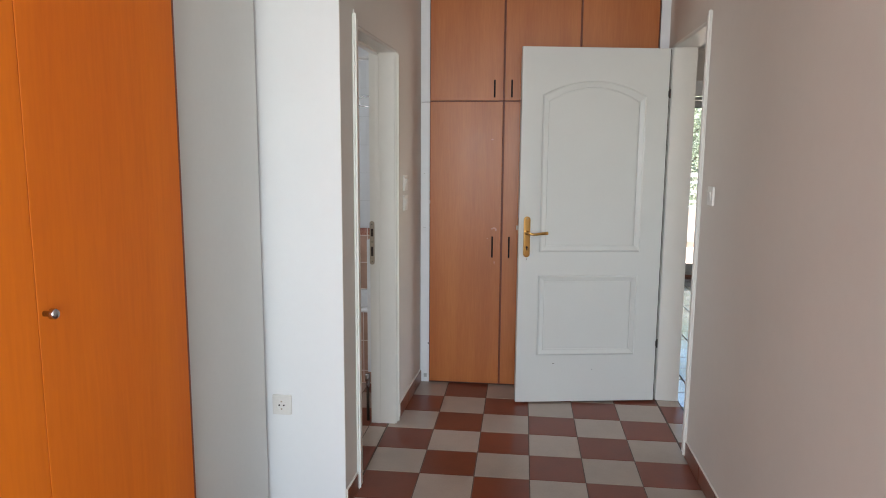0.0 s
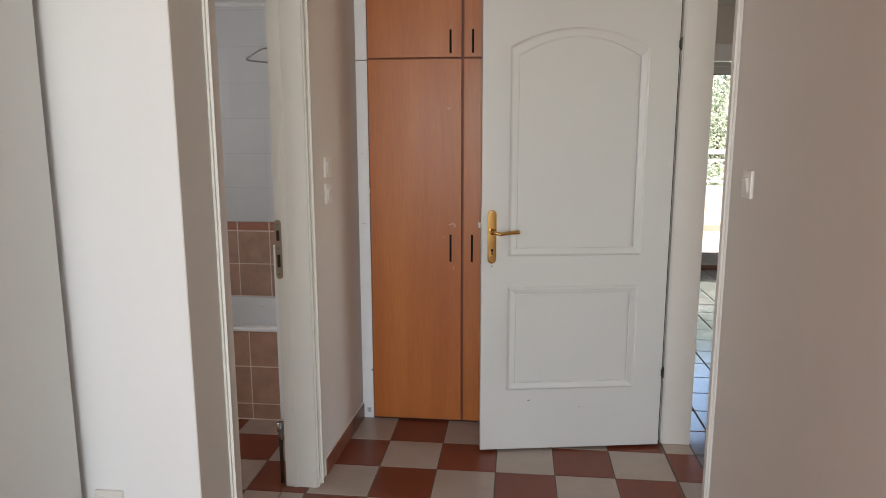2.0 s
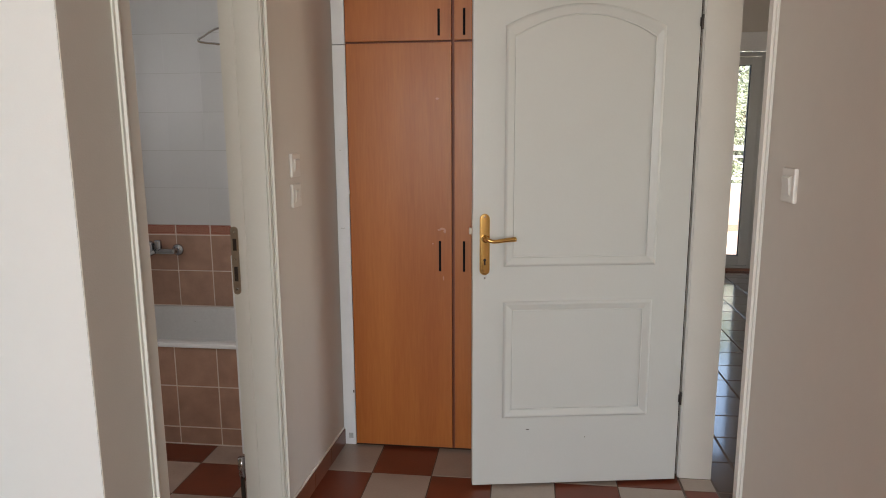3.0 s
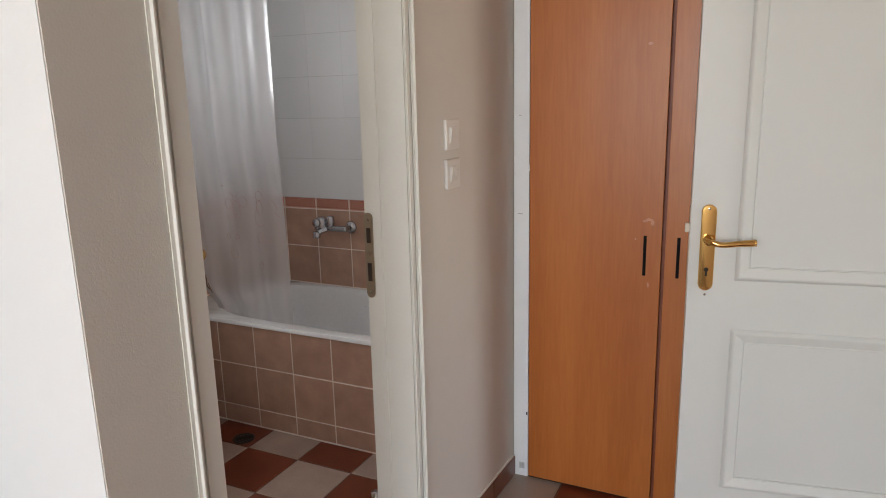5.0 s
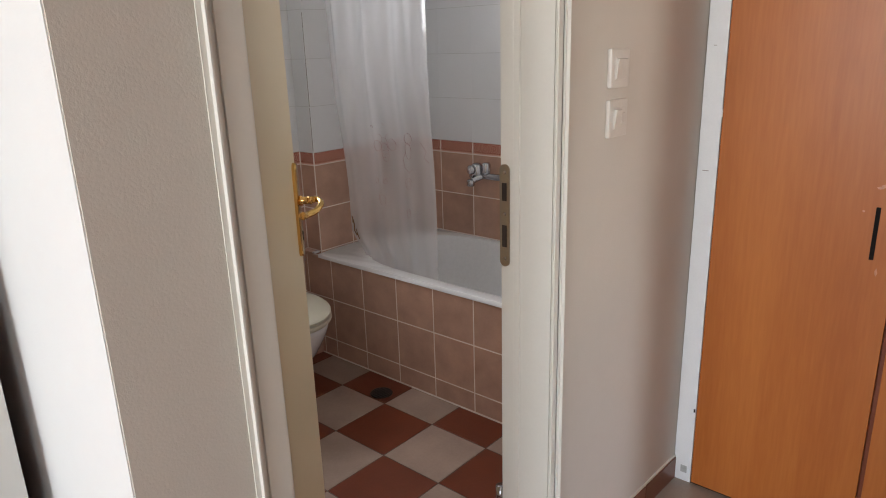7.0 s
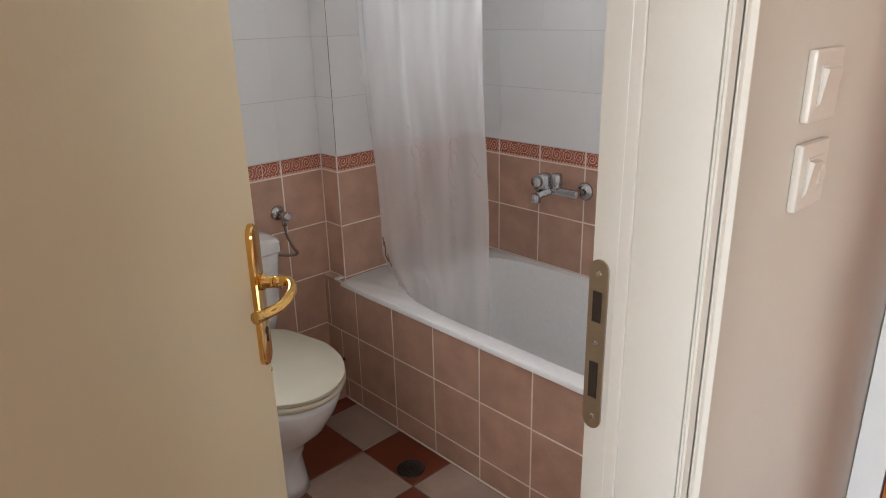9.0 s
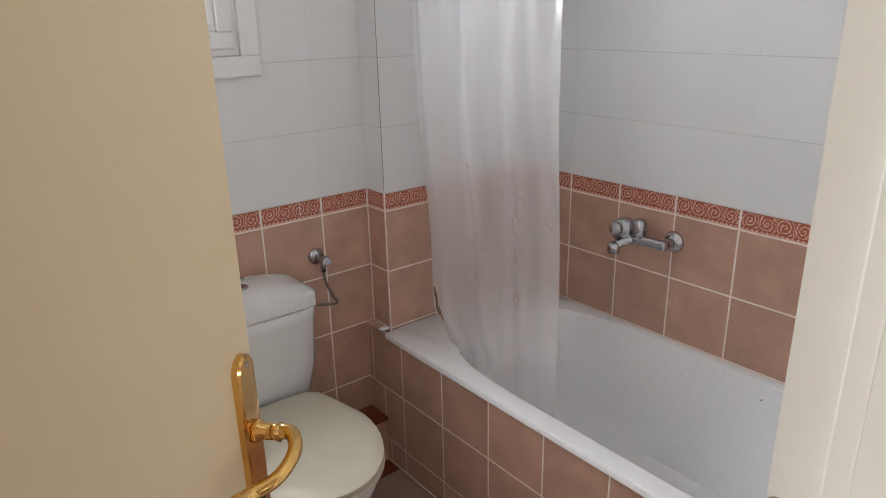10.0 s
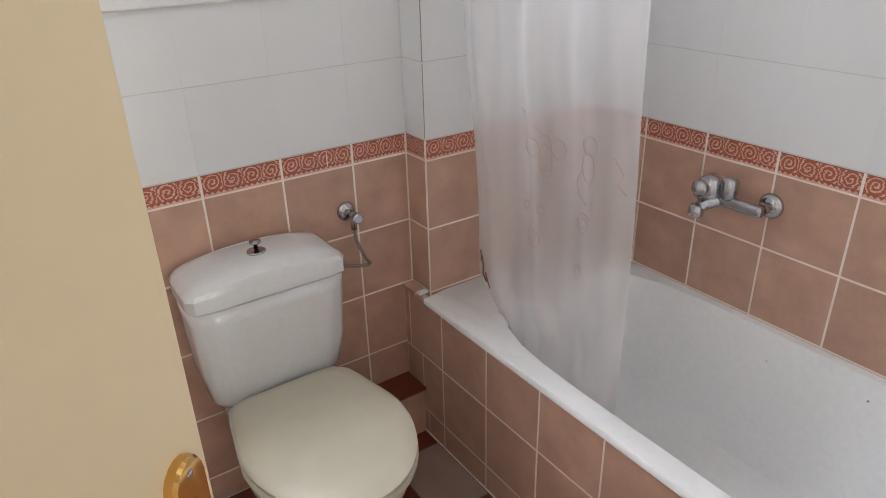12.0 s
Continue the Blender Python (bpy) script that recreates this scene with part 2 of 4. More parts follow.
STEEL = material("brushed_steel", (0.42, 0.36, 0.29), 0.38, 1.0, vary=0.06, scale=30)
CHROME = material("worn_chrome", (0.46, 0.46, 0.48), 0.15, 1.0, vary=0.05, scale=30)
HOSE = material("braided_hose", (0.28, 0.24, 0.21), 0.4, 0.8, vary=0.2, scale=60)
PLASTIC = material("white_switch_plastic", (0.72, 0.69, 0.64), 0.28, vary=0.01)
BLACK = material("black_plastic", (0.012, 0.010, 0.010), 0.8, spec=0.1)
PVC = material("white_pvc", (0.80, 0.80, 0.80), 0.3, vary=0.01)
GREY_PVC = material("greyed_pvc", (0.50, 0.51, 0.50), 0.35, vary=0.01)
FILM = film_material()
EDGE_BLACK = material("dark_bronze", (0.06, 0.05, 0.045), 0.4, 0.6)
PRINT = material("faded_print", (0.42, 0.30, 0.29), 0.6)
DRAIN = material("tarnished_drain_metal", (0.05, 0.042, 0.038), 0.45, 0.6, vary=0.2, scale=60)
SMUDGE = material("grey_smudge", (0.5, 0.5, 0.49), 0.7, vary=0.2, scale=60)
STAIN = material("brown_stain", (0.20, 0.10, 0.04), 0.7, vary=0.3, scale=60)
SCUFF = material("pale_scuff", (0.50, 0.22, 0.12), 0.5, vary=0.3, scale=60)
CRACK = material("brown_crack", (0.30, 0.19, 0.12), 0.8, vary=0.2, scale=30)
GLASS = glass_material()
GASKET = material("blue_black_gasket", (0.03, 0.035, 0.06), 0.5)
BALC_WALL = material("cream_parapet", (0.82, 0.74, 0.62), 0.8, vary=0.04)
TERRACOTTA = material("terracotta_tile", (0.55, 0.40, 0.32), 0.5, vary=0.1, scale=9, rnd=0.12)
LEAF = material("leaf_green", (0.20, 0.23, 0.14), 0.4, vary=0.3, scale=3)
BARK = material("bark", (0.12, 0.09, 0.06), 0.9, vary=0.2, scale=10)
GROUND = material("dry_ground", (0.22, 0.19, 0.13), 0.95, vary=0.2, scale=0.5, fine=0.1)

# ---- mesh helpers ----


def box(bm, a, b, bevel=0.0):
    """An axis-aligned box between two corners."""
    lo, hi = Vector([min(p, q) for p, q in zip(a, b)]), Vector([max(p, q) for p, q in zip(a, b)])
    got = bmesh.ops.create_cube(bm, size=1.0, matrix=Matrix.Translation((lo + hi) / 2) @ Matrix.Diagonal((*(hi - lo), 1)))
    if bevel:
        edges = list({e for v in got["verts"] for e in v.link_edges})
        bmesh.ops.bevel(bm, geom=edges, offset=bevel, segments=2, affect="EDGES", profile=0.6)
    return bm


def boxes(*pairs, bevel=0.0):
    bm = bmesh.new()
    for a, b in pairs:
        box(bm, a, b, bevel)
    return bm


def prism(points, z0, z1, bevel=0.0):
    """A plan outline raised from z0 to z1."""
    bm = bmesh.new()
    low = [bm.verts.new((x, y, z0)) for x, y in points]
    top = [bm.verts.new((x, y, z1)) for x, y in points]
    n = len(points)
    bm.faces.new(low[::-1])
    bm.faces.new(top)
    for i in range(n):
        bm.faces.new((low[i], low[(i + 1) % n], top[(i + 1) % n], top[i]))
    bmesh.ops.recalc_face_normals(bm, faces=bm.faces)
    if bevel:
        bmesh.ops.bevel(bm, geom=list(bm.edges), offset=bevel, segments=2, affect="EDGES")
    return bm


def loft(rings, close=True, caps=True, bm=None):
    bm = bm or bmesh.new()
    rows = [[bm.verts.new(p) for p in ring] for ring in rings]
    n = len(rows[0])
    for a, b in zip(rows, rows[1:]):
        for i in range(n if close else n - 1):
            bm.faces.new((a[i], a[(i + 1) % n], b[(i + 1) % n], b[i]))
    if caps and close:
        bm.faces.new(rows[0][::-1])
        bm.faces.new(rows[-1])
    bmesh.ops.recalc_face_normals(bm, faces=bm.faces)
    return bm


def tube(points, r, sides=12, bm=None):
    """A round tube along points; r: one radius, or one for each point."""
    pts = [Vector(p) for p in points]
    rr = r if isinstance(r, (list, tuple)) else [r] * len(pts)
    rings, up = [], None
    for i, p in enumerate(pts):
        d = (pts[min(i + 1, len(pts) - 1)] - pts[max(i - 1, 0)]).normalized()
        up = d.orthogonal().normalized() if up is None else (up - d * up.dot(d)).normalized()
        side = d.cross(up)
        rings.append([p + rr[i] * (math.cos(a) * up + math.sin(a) * side) for a in [2 * math.pi * k / sides for k in range(sides)]])
    return loft(rings, bm=bm)


def curve_points(knots, n=8):
    """A smooth line through knots."""
    ps = [Vector(k) for k in knots]
    ps = [2 * ps[0] - ps[1], *ps, 2 * ps[-1] - ps[-2]]
    out = []
    for a, b, c, d in zip(ps, ps[1:], ps[2:], ps[3:]):
        for i in range(n):
            t = i / n
            out.append(0.5 * ((2 * b) + (c - a) * t + (2 * a - 5 * b + 4 * c - d) * t * t + (3 * b - 3 * c + d - a) * t ** 3))
    return [*out, ps[-2]]


def lathe(profile, at=(0, 0, 0), axis="z", sides=24, bm=None):
    """Turns (radius, height) rows about an axis."""
    turn = {"z": Matrix(), "x": Matrix.Rotation(radians(90), 4, "Y"), "y": Matrix.Rotation(radians(-90), 4, "X"), "-y": Matrix.Rotation(radians(90), 4, "X")}[axis]
    m = Matrix.Translation(at) @ turn
    return loft([[m @ Vector((r * math.cos(a), r * math.sin(a), h)) for a in [2 * math.pi * k / sides for k in range(sides)]] for r, h in profile], bm=bm)


def part(name, bm, mat, parent=None, label="", smooth=False, m=None):
    me = bpy.data.meshes.new(name)
    if smooth:
        for f in bm.faces:
            f.smooth = True
    bm.to_mesh(me)
    bm.free()
    me.materials.append(mat)
    ob = new(name, me)
    if parent:
        ob.parent = parent
    if m is not None:
        ob.matrix_basis = m
    return tagged(ob, label)


def thing(name, at, label, category, group="", rz=0.0):
    ob = new(name)
    ob.matrix_basis = pose(*at, 0, 0, rz)
    ob.empty_display_size = 0.1
    return tagged(ob, label, category, group)


def structure(name, bm, mat, label="", smooth=False):
    return tagged(part(name, bm, mat, label=label, smooth=smooth), kind="structure")


def soft_edges(ob, angle=35):
    """Smooth shading but for edges sharper than the angle."""
    bm = bmesh.new()
    bm.from_mesh(ob.data)
    for f in bm.faces:
        f.smooth = True
    for e in bm.edges:
        e.smooth = e.calc_face_angle(0) < radians(angle)
    bm.to_mesh(ob.data)
    bm.free()
    return ob


# ---- large structure ----
CEIL = 2.66
CORNER, FAR = (-0.137, 2.648), (-0.070, 4.268)


def wall_x(y):
    """The left passage wall leans a little off the straight."""
    return CORNER[0] + (y - CORNER[1]) * (FAR[0] - CORNER[0]) / (FAR[1] - CORNER[1])


BX0, BX1, BY0, BY1 = -1.808, -0.235, 2.50, 4.806
APRON_Y, COL_X, COL_Y = 4.177, -1.712, 4.207
RX = 1.385
DN, DF = 2.869, 3.549
D_TOP = 1.964

floor = structure("floor", boxes(((-3.0, -3.2, -0.12), (6.2, 8.62, -0.0022))), GROUT_DARK, "dark grout bed under the floor tiles")
structure("ceiling", boxes(((-3.0, -3.2, CEIL), (6.2, 8.6, CEIL + 0.15))), CEILING, "white painted ceiling")

# passage wall towards the bathroom, with the door opening through it
wall_bath = structure("wall_passage_bathroom", prism([(wall_x(2.648), 2.648), (wall_x(DN - 0.02), DN - 0.02), (BX1, DN - 0.02), (BX1, 2.648)], 0, CEIL), PLASTER, "beige painted plaster wall of the passage")
structure("wall_passage_bathroom_end", prism([(wall_x(DF + 0.02), DF + 0.02), (wall_x(4.268), 4.268), (BX1, 4.268), (BX1, DF + 0.02)], 0, CEIL), PLASTER, "beige painted plaster wall beside the bathroom door")
structure("wall_over_bathroom_door", prism([(wall_x(DN - 0.02), DN - 0.02), (wall_x(DF + 0.02), DF + 0.02), (BX1, DF + 0.02), (BX1, DN - 0.02)], D_TOP + 0.02, CEIL), PLASTER, "beige plaster over the bathroom door")
structure("wall_bright_return", prism([(-1.95, 2.646), (-0.139, 2.646), (-0.139, 2.648), (BX1 - 0.02, 2.74), (-1.95, 2.74)], 0, CEIL), WALL_WHITE, "white wall that faces the bedroom")
GB, GW = 0.0008, 0.0008
structure("wall_bathroom_window_low", boxes(((-2.0, 2.72, 0), (BX0 - GB, BY1 + GB, 0.924))), GROUT_PALE)
structure("wall_bathroom_window_mid", boxes(((-2.0, 2.72, 0.924), (BX0 - GW, BY1 + GB, 1.385))), GROUT_WHITE)
structure("wall_bathroom_window_high", boxes(((-2.0, 2.72, 2.02), (BX0 - GW, BY1 + GB, CEIL))), GROUT_WHITE)
structure("wall_bathroom_window_side", boxes(((-2.0, 2.72, 1.385), (BX0 - GW, 3.11, 2.02)), ((-2.0, 3.86, 1.385), (BX0 - GW, BY1 + GB, 2.02))), GROUT_WHITE)
structure("wall_bathroom_far_low", boxes(((-2.0, BY1 + GB, 0), (-0.07, 4.95, 0.924))), GROUT_PALE)
structure("wall_bathroom_far_high", boxes(((-2.0, BY1 + GW, 0.924), (-0.07, 4.95, CEIL))), GROUT_WHITE)
structure("wall_bathroom_wardrobe", boxes(((BX1, 4.268, 0), (-0.07, BY1, CEIL))), WALL_WHITE)
structure("wall_wardrobe_back", boxes(((-0.07, 4.86, 0), (1.56, 4.95, CEIL))), WALL_WHITE)

# right wall of the passage, with the opening to the living room
OY0, OY1, O_TOP = 3.395, 4.108, 2.075
structure("wall_passage_living", boxes(((RX, -1.9, 0), (RX + 0.127, OY0 - 0.02, CEIL))), PLASTER, "beige painted plaster wall of the passage")
structure("wall_passage_living_end", boxes(((RX, OY1 + 0.02, 0), (RX + 0.127, 4.86, CEIL))), PLASTER)
structure("wall_over_living_door", boxes(((RX, OY0 - 0.02, O_TOP), (RX + 0.127, OY1 + 0.02, CEIL))), PLASTER)

# bedroom behind the camera
structure("wall_bedroom_window", boxes(((-2.6, -1.85, 0), (-0.7, -1.65, CEIL)), ((1.3, -1.85, 0), (RX, -1.65, CEIL)), ((-0.7, -1.85, 0), (1.3, -1.65, 0.35)), ((-0.7, -1.85, 2.35), (1.3, -1.65, CEIL))), WALL_WHITE)
structure("wall_bedroom_side", boxes(((-2.75, -1.85, 0), (-2.6, 2.7, CEIL))), WALL_WHITE)
structure("wall_bedroom_far", boxes(((-2.6, 2.586, 0), (-1.95, 2.7, CEIL))), WALL_WHITE)

# living room
structure("wall_living_far", boxes(((2.985, 8.42, 0), (5.4, 8.62, CEIL)), ((RX + 0.127, 8.42, 2.30), (2.985, 8.62, CEIL))), PLASTER, "beige wall round the balcony door")
# the opening in this unseen wall is added for the living room fill lamp
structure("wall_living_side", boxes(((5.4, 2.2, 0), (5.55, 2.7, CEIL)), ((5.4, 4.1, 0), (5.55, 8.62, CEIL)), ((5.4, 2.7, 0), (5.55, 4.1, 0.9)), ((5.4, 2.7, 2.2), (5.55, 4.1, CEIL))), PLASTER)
structure("wall_living_near", boxes(((RX + 0.127, 2.2, 0), (5.4, 2.35, CEIL))), PLASTER)
structure("wall_living_passage", boxes(((1.40, 4.95, 0), (RX + 0.127, 8.62, CEIL))), PLASTER)

# column beside the bath
structure("column_low", boxes(((BX0 - GB, COL_Y + GB, 0), (COL_X - GB, BY1 + GB, 0.924))), GROUT_PALE)
structure("column_high", boxes(((BX0 - GW, COL_Y + GW, 0.924), (COL_X - GW, BY1 + GW, CEIL))), GROUT_WHITE)

# ---- bathroom door frame ----


def join(*bms):
    """Several meshes in one."""
    out = bms[0]
    for bm in bms[1:]:
        me = bpy.data.meshes.new("joined")
        bm.to_mesh(me)
        bm.free()
        out.from_mesh(me)
        bpy.data.meshes.remove(me)
    return out


def band(x, y0, y1, off0, off1, z0, z1, bevel=0.0):
    """A piece along a wall whose surface lies at x(y), between two distances from it."""
    return prism([(x(y0) + off0, y0), (x(y1) + off0, y1), (x(y1) + off1, y1), (x(y0) + off1, y0)], z0, z1, bevel)


def door_frame(name, label, x, xin, y0, y1, top, side=1, strip=True):
    """Lining and casing: a round white bead and a flat on each side, and flat strips in the wall's colour round it."""
    f = tagged(new(name), label, "door frame", kind="structure")
    s = side
    part("casing", join(band(x, y0 - 0.046, y0, 0, s * 0.010, 0, top + 0.04, 0.0045), band(x, y1, y1 + 0.020, 0, s * 0.007, 0, top + 0.004, 0.003), band(x, y0, y1, 0, s * 0.009, top, top + 0.010, 0.003)), TRIM, f)
    part("casing_bead", join(band(x, y0 - 0.064, y0 - 0.0462, 0, s * 0.017, 0, top + 0.055, 0.0075), band(x, y1 + 0.0202, y1 + 0.037, 0, s * 0.017, 0, top + 0.006, 0.0075)), TRIM, f)
    if strip:
        part("painted_strip", join(band(x, y1 + 0.0395, y1 + 0.097, 0, s * 0.005, 0.08, top + 0.064, 0.0018), band(x, y0 - 0.044, y1 + 0.037, 0, s * 0.006, top + 0.012, top + 0.066, 0.0018)), PLASTER, f, "flat strip painted in the colour of the wall")
    for a, b, z0, z1 in ((y0 - 0.0195, y0, 0, top + 0.0195), (y1, y1 + 0.0195, 0, top + 0.0195), (y0, y1, top, top + 0.0195)):
        part("lining", prism([(x(a) - 0.0005 * s, a), (x(b) - 0.0005 * s, b), (xin, b), (xin, a)], z0, z1), TRIM, f)
    return f


bath_frame = door_frame("door_1", "white painted frame of the bathroom door, a little chipped", wall_x, BX1 + 0.004, DN, DF, D_TOP)
part("stop", boxes(((-0.197, DF - 0.004, 0), (-0.180, DF, D_TOP)), ((-0.197, DN, 0), (-0.180, DN + 0.012, D_TOP)), ((-0.197, DN + 0.012, D_TOP - 0.012), (-0.180, DF - 0.004, D_TOP)), bevel=0.002), TRIM, bath_frame)


def strike_plate():
    t = thing("strike_plate", (-0.220, DF, 0.992), "brushed metal strike plate let into the door frame", "strike plate")
    out = [(0.013 * math.cos(a), 0.103 + 0.013 * math.sin(a)) for a in [math.pi * k / 8 for k in range(9)]]
    out += [(-x, -z) for x, z in out]
    bm = bmesh.new()
    fr = [bm.verts.new((x, -0.003, z)) for x, z in out]
    bk = [bm.verts.new((x, 0.001, z)) for x, z in out]
    bm.faces.new(fr)
    for i in range(len(fr)):
        bm.faces.new((fr[i], bk[i], bk[(i + 1) % len(bk)], fr[(i + 1) % len(fr)]))
    bmesh.ops.recalc_face_normals(bm, faces=bm.faces)
    part("plate", bm, STEEL, t)
    part("latch_slot", boxes(((-0.006, -0.0042, 0.035), (0.006, -0.002, 0.075))), GAP, t)
    part("bolt_slot", boxes(((-0.006, -0.0042, -0.07), (0.006, -0.002, -0.02))), GAP, t)
    for z in (0.098, 0.005, -0.098):
        part("screw", lathe([(0.004, 0), (0.003, 0.0015), (0.0, 0.0018)], (0, -0.003, z), "-y", 10), CHROME, t)
    return t


strike_plate()

crack = tagged(new("caulk_crack"), "brown hairline crack between the door casing and the wall", "crack", kind="structure")
for y0, y1 in ((DF + 0.0975, DF + 0.1000),):
    part("line", prism([(wall_x(y0) - 0.001, y0), (wall_x(y0) + 0.0012, y0), (wall_x(y1) + 0.0012, y1), (wall_x(y1) - 0.001, y1)], 0.08, 2.018), CRACK, crack)

# ---- living room door frame ----
living_frame = door_frame("door_2", "white painted frame of the door to the living room", lambda y: RX, RX + 0.127, OY0, OY1, O_TOP - 0.02, side=-1, strip=False)


def arch_outline(x0, x1, z0, z1, rise, inset):
    """Outline of a door panel, with an arched top where rise is more than nothing."""
    a, b, c, d = x0 + inset, x1 - inset, z0 + inset, z1 - inset
    pts = [(a, c), (b, c), (b, d)]
    if rise:
        n = 20
        pts += [(b + (a - b) * k / n, d + rise * (1 - (2 * k / n - 1) ** 2)) for k in range(1, n)]
    pts += [(a, d)]
    return pts


def moulding(x0, x1, z0, z1, rise, face):
    prof = [(0.0, 0.0), (0.002, 0.0035), (0.006, 0.007), (0.010, 0.0085), (0.014, 0.008), (0.034, 0.0015), (0.036, 0.0035), (0.038, 0.0035), (0.039, 0.0)]
    rings = [[(x, face - h if face < 0 else face + h, z) for x, z in arch_outline(x0, x1, z0, z1, rise, i)] for i, h in prof]
    bm = loft(rings, caps=False)
    return bm


def lever_handle(parent, x, z, face, toward, hooked=False):
    """Brass plate with a lever. face: y of the leaf's face, toward: which way along x the lever points."""
    s = -1 if face < 0 else 1
    out = [(0.019 * math.cos(a), 0.098 + 0.019 * math.sin(a)) for a in [math.pi * k / 8 for k in range(9)]]
    out += [(-p, -q) for p, q in out]
    rings = [[(x + p * k, face + s * h, z - 0.02 + q * (1 - (1 - k) * 0.15)) for p, q in out] for k, h in ((1.0, -0.001), (1.0, 0.006), (0.9, 0.009), (0.6, 0.0095))]
    pl = part("handle_plate", loft(rings), BRASS, parent, "polished brass handle plate")
    soft_edges(pl, 30)
    part("rose", lathe([(0.013, 0), (0.013, 0.006), (0.010, 0.008), (0.009, 0.022), (0.011, 0.03)], (x, face + s * 0.009, z + 0.004), "y" if s > 0 else "-y", 20), BRASS, parent, smooth=True)
    y = face + s
    t = toward
    if hooked:
        kn = [(x, face + s * 0.030, z + 0.004), (x + t * 0.004, face + s * 0.052, z + 0.006), (x + t * 0.030, face + s * 0.064, z + 0.002), (x + t * 0.060, face + s * 0.056, z - 0.008), (x + t * 0.082, face + s * 0.036, z - 0.013), (x + t * 0.098, face + s * 0.028, z - 0.012)]
    else:
        kn = [(x, face + s * 0.030, z + 0.004), (x + t * 0.004, face + s * 0.046, z + 0.005), (x + t * 0.030, face + s * 0.052, z - 0.001), (x + t * 0.070, face + s * 0.050, z + 0.003), (x + t * 0.112, face + s * 0.046, z + 0.006)]
    pts = curve_points(kn, 6)
    n = len(pts)
    part("lever", tube(pts, [0.0095 - 0.002 * math.sin(math.pi * i / (n - 1)) for i in range(n)], 12), BRASS, parent, "curved brass lever", smooth=True)
    key = lathe([(0.006, 0), (0.006, 0.001)], (x, face + s * 0.0095, z - 0.078), "y" if s > 0 else "-y", 12)
    box(key, (x - 0.0028, face + s * 0.0095, z - 0.096), (x + 0.0028, face + s * 0.0105, z - 0.078))
    part("keyhole", key, GAP, parent)
    for q in (0.086, -0.147):
        part("screw", lathe([(0.0035, 0), (0.003, 0.001), (0.0, 0.0013)], (x, face + s * 0.0092, z + q), "y" if s > 0 else "-y", 10), CHROME, parent)


def panel_door(hinge, free, height):
    """A moulded two-panel leaf between its hinge and its free edge."""
    dx, dy = free[0] - hinge[0], free[1] - hinge[1]
    w = math.hypot(dx, dy)
    ang = math.degrees(math.atan2(dy, dx)) + 180
    t = thing("panel_door", (hinge[0], hinge[1], 0.0), "open white moulded two-panel door with an arched upper panel", "door", rz=ang)
    part("leaf", boxes(((-w, 0, 0.012), (0, 0.04, height)), bevel=0.002), PAINT, t)
    part("upper_moulding", moulding(-w + 0.118, -0.125, 0.906, 1.786, 0.078, -0.0005), PAINT, t, smooth=False)
    part("lower_moulding", moulding(-w + 0.118, -0.130, 0.295, 0.770, 0, -0.0005), PAINT, t)
    lever_handle(t, -w + 0.045, 1.013, -0.0008, 1)
    part("latch", boxes(((-w - 0.012, 0.014, 1.03), (-w, 0.026, 1.055)), bevel=0.002), STEEL, t)
    part("lock_face", boxes(((-w - 0.0015, 0.010, 0.87), (-w, 0.030, 1.10))), STEEL, t)
    # dark strip puts the shade of the hinge-side gap into colour
    part("rebate_seal", boxes(((0.0004, 0.0005, 0.012), (0.0036, 0.030, height - 0.002))), GAP, t, "dark strip drawn for the shaded gap along the hinge edge")
    part("scuff", boxes(((-w + 0.214, -0.0007, 0.243), (-w + 0.226, -0.0002, 0.246))), GAP, t)
    part("scuff", boxes(((-w + 0.45, -0.0007, 0.205), (-w + 0.453, -0.0002, 0.208))), GAP, t)
    for z in (0.36, 1.80):
        h = tube([(0.005, -0.003, z - 0.026), (0.005, -0.003, z + 0.026)], 0.0042, 10)
        box(h, (-0.004, -0.002, z - 0.016), (0.004, 0.0, z + 0.016))
        part("hinge", h, EDGE_BLACK, t, "dark door hinge")
    return t


panel_door((1.361, 4.076), (0.545, 3.932), 2.045)


def plain_door():
    h, f = (-0.245, 2.880), (-0.725, 3.371)
    w = math.hypot(f[0] - h[0], f[1] - h[1])
    ang = math.degrees(math.atan2(f[1] - h[1], f[0] - h[0]))
    t = thing("bathroom_door", (h[0], h[1], 0), "open plain cream door with a brass handle", "door", rz=ang)
    part("leaf", boxes(((0, 0, 0.01), (w, 0.04, 1.955)), bevel=0.002), CREAM, t)
    lever_handle(t, w - 0.034, 1.001, -0.0008, -1, hooked=True)
    return t


plain_door()

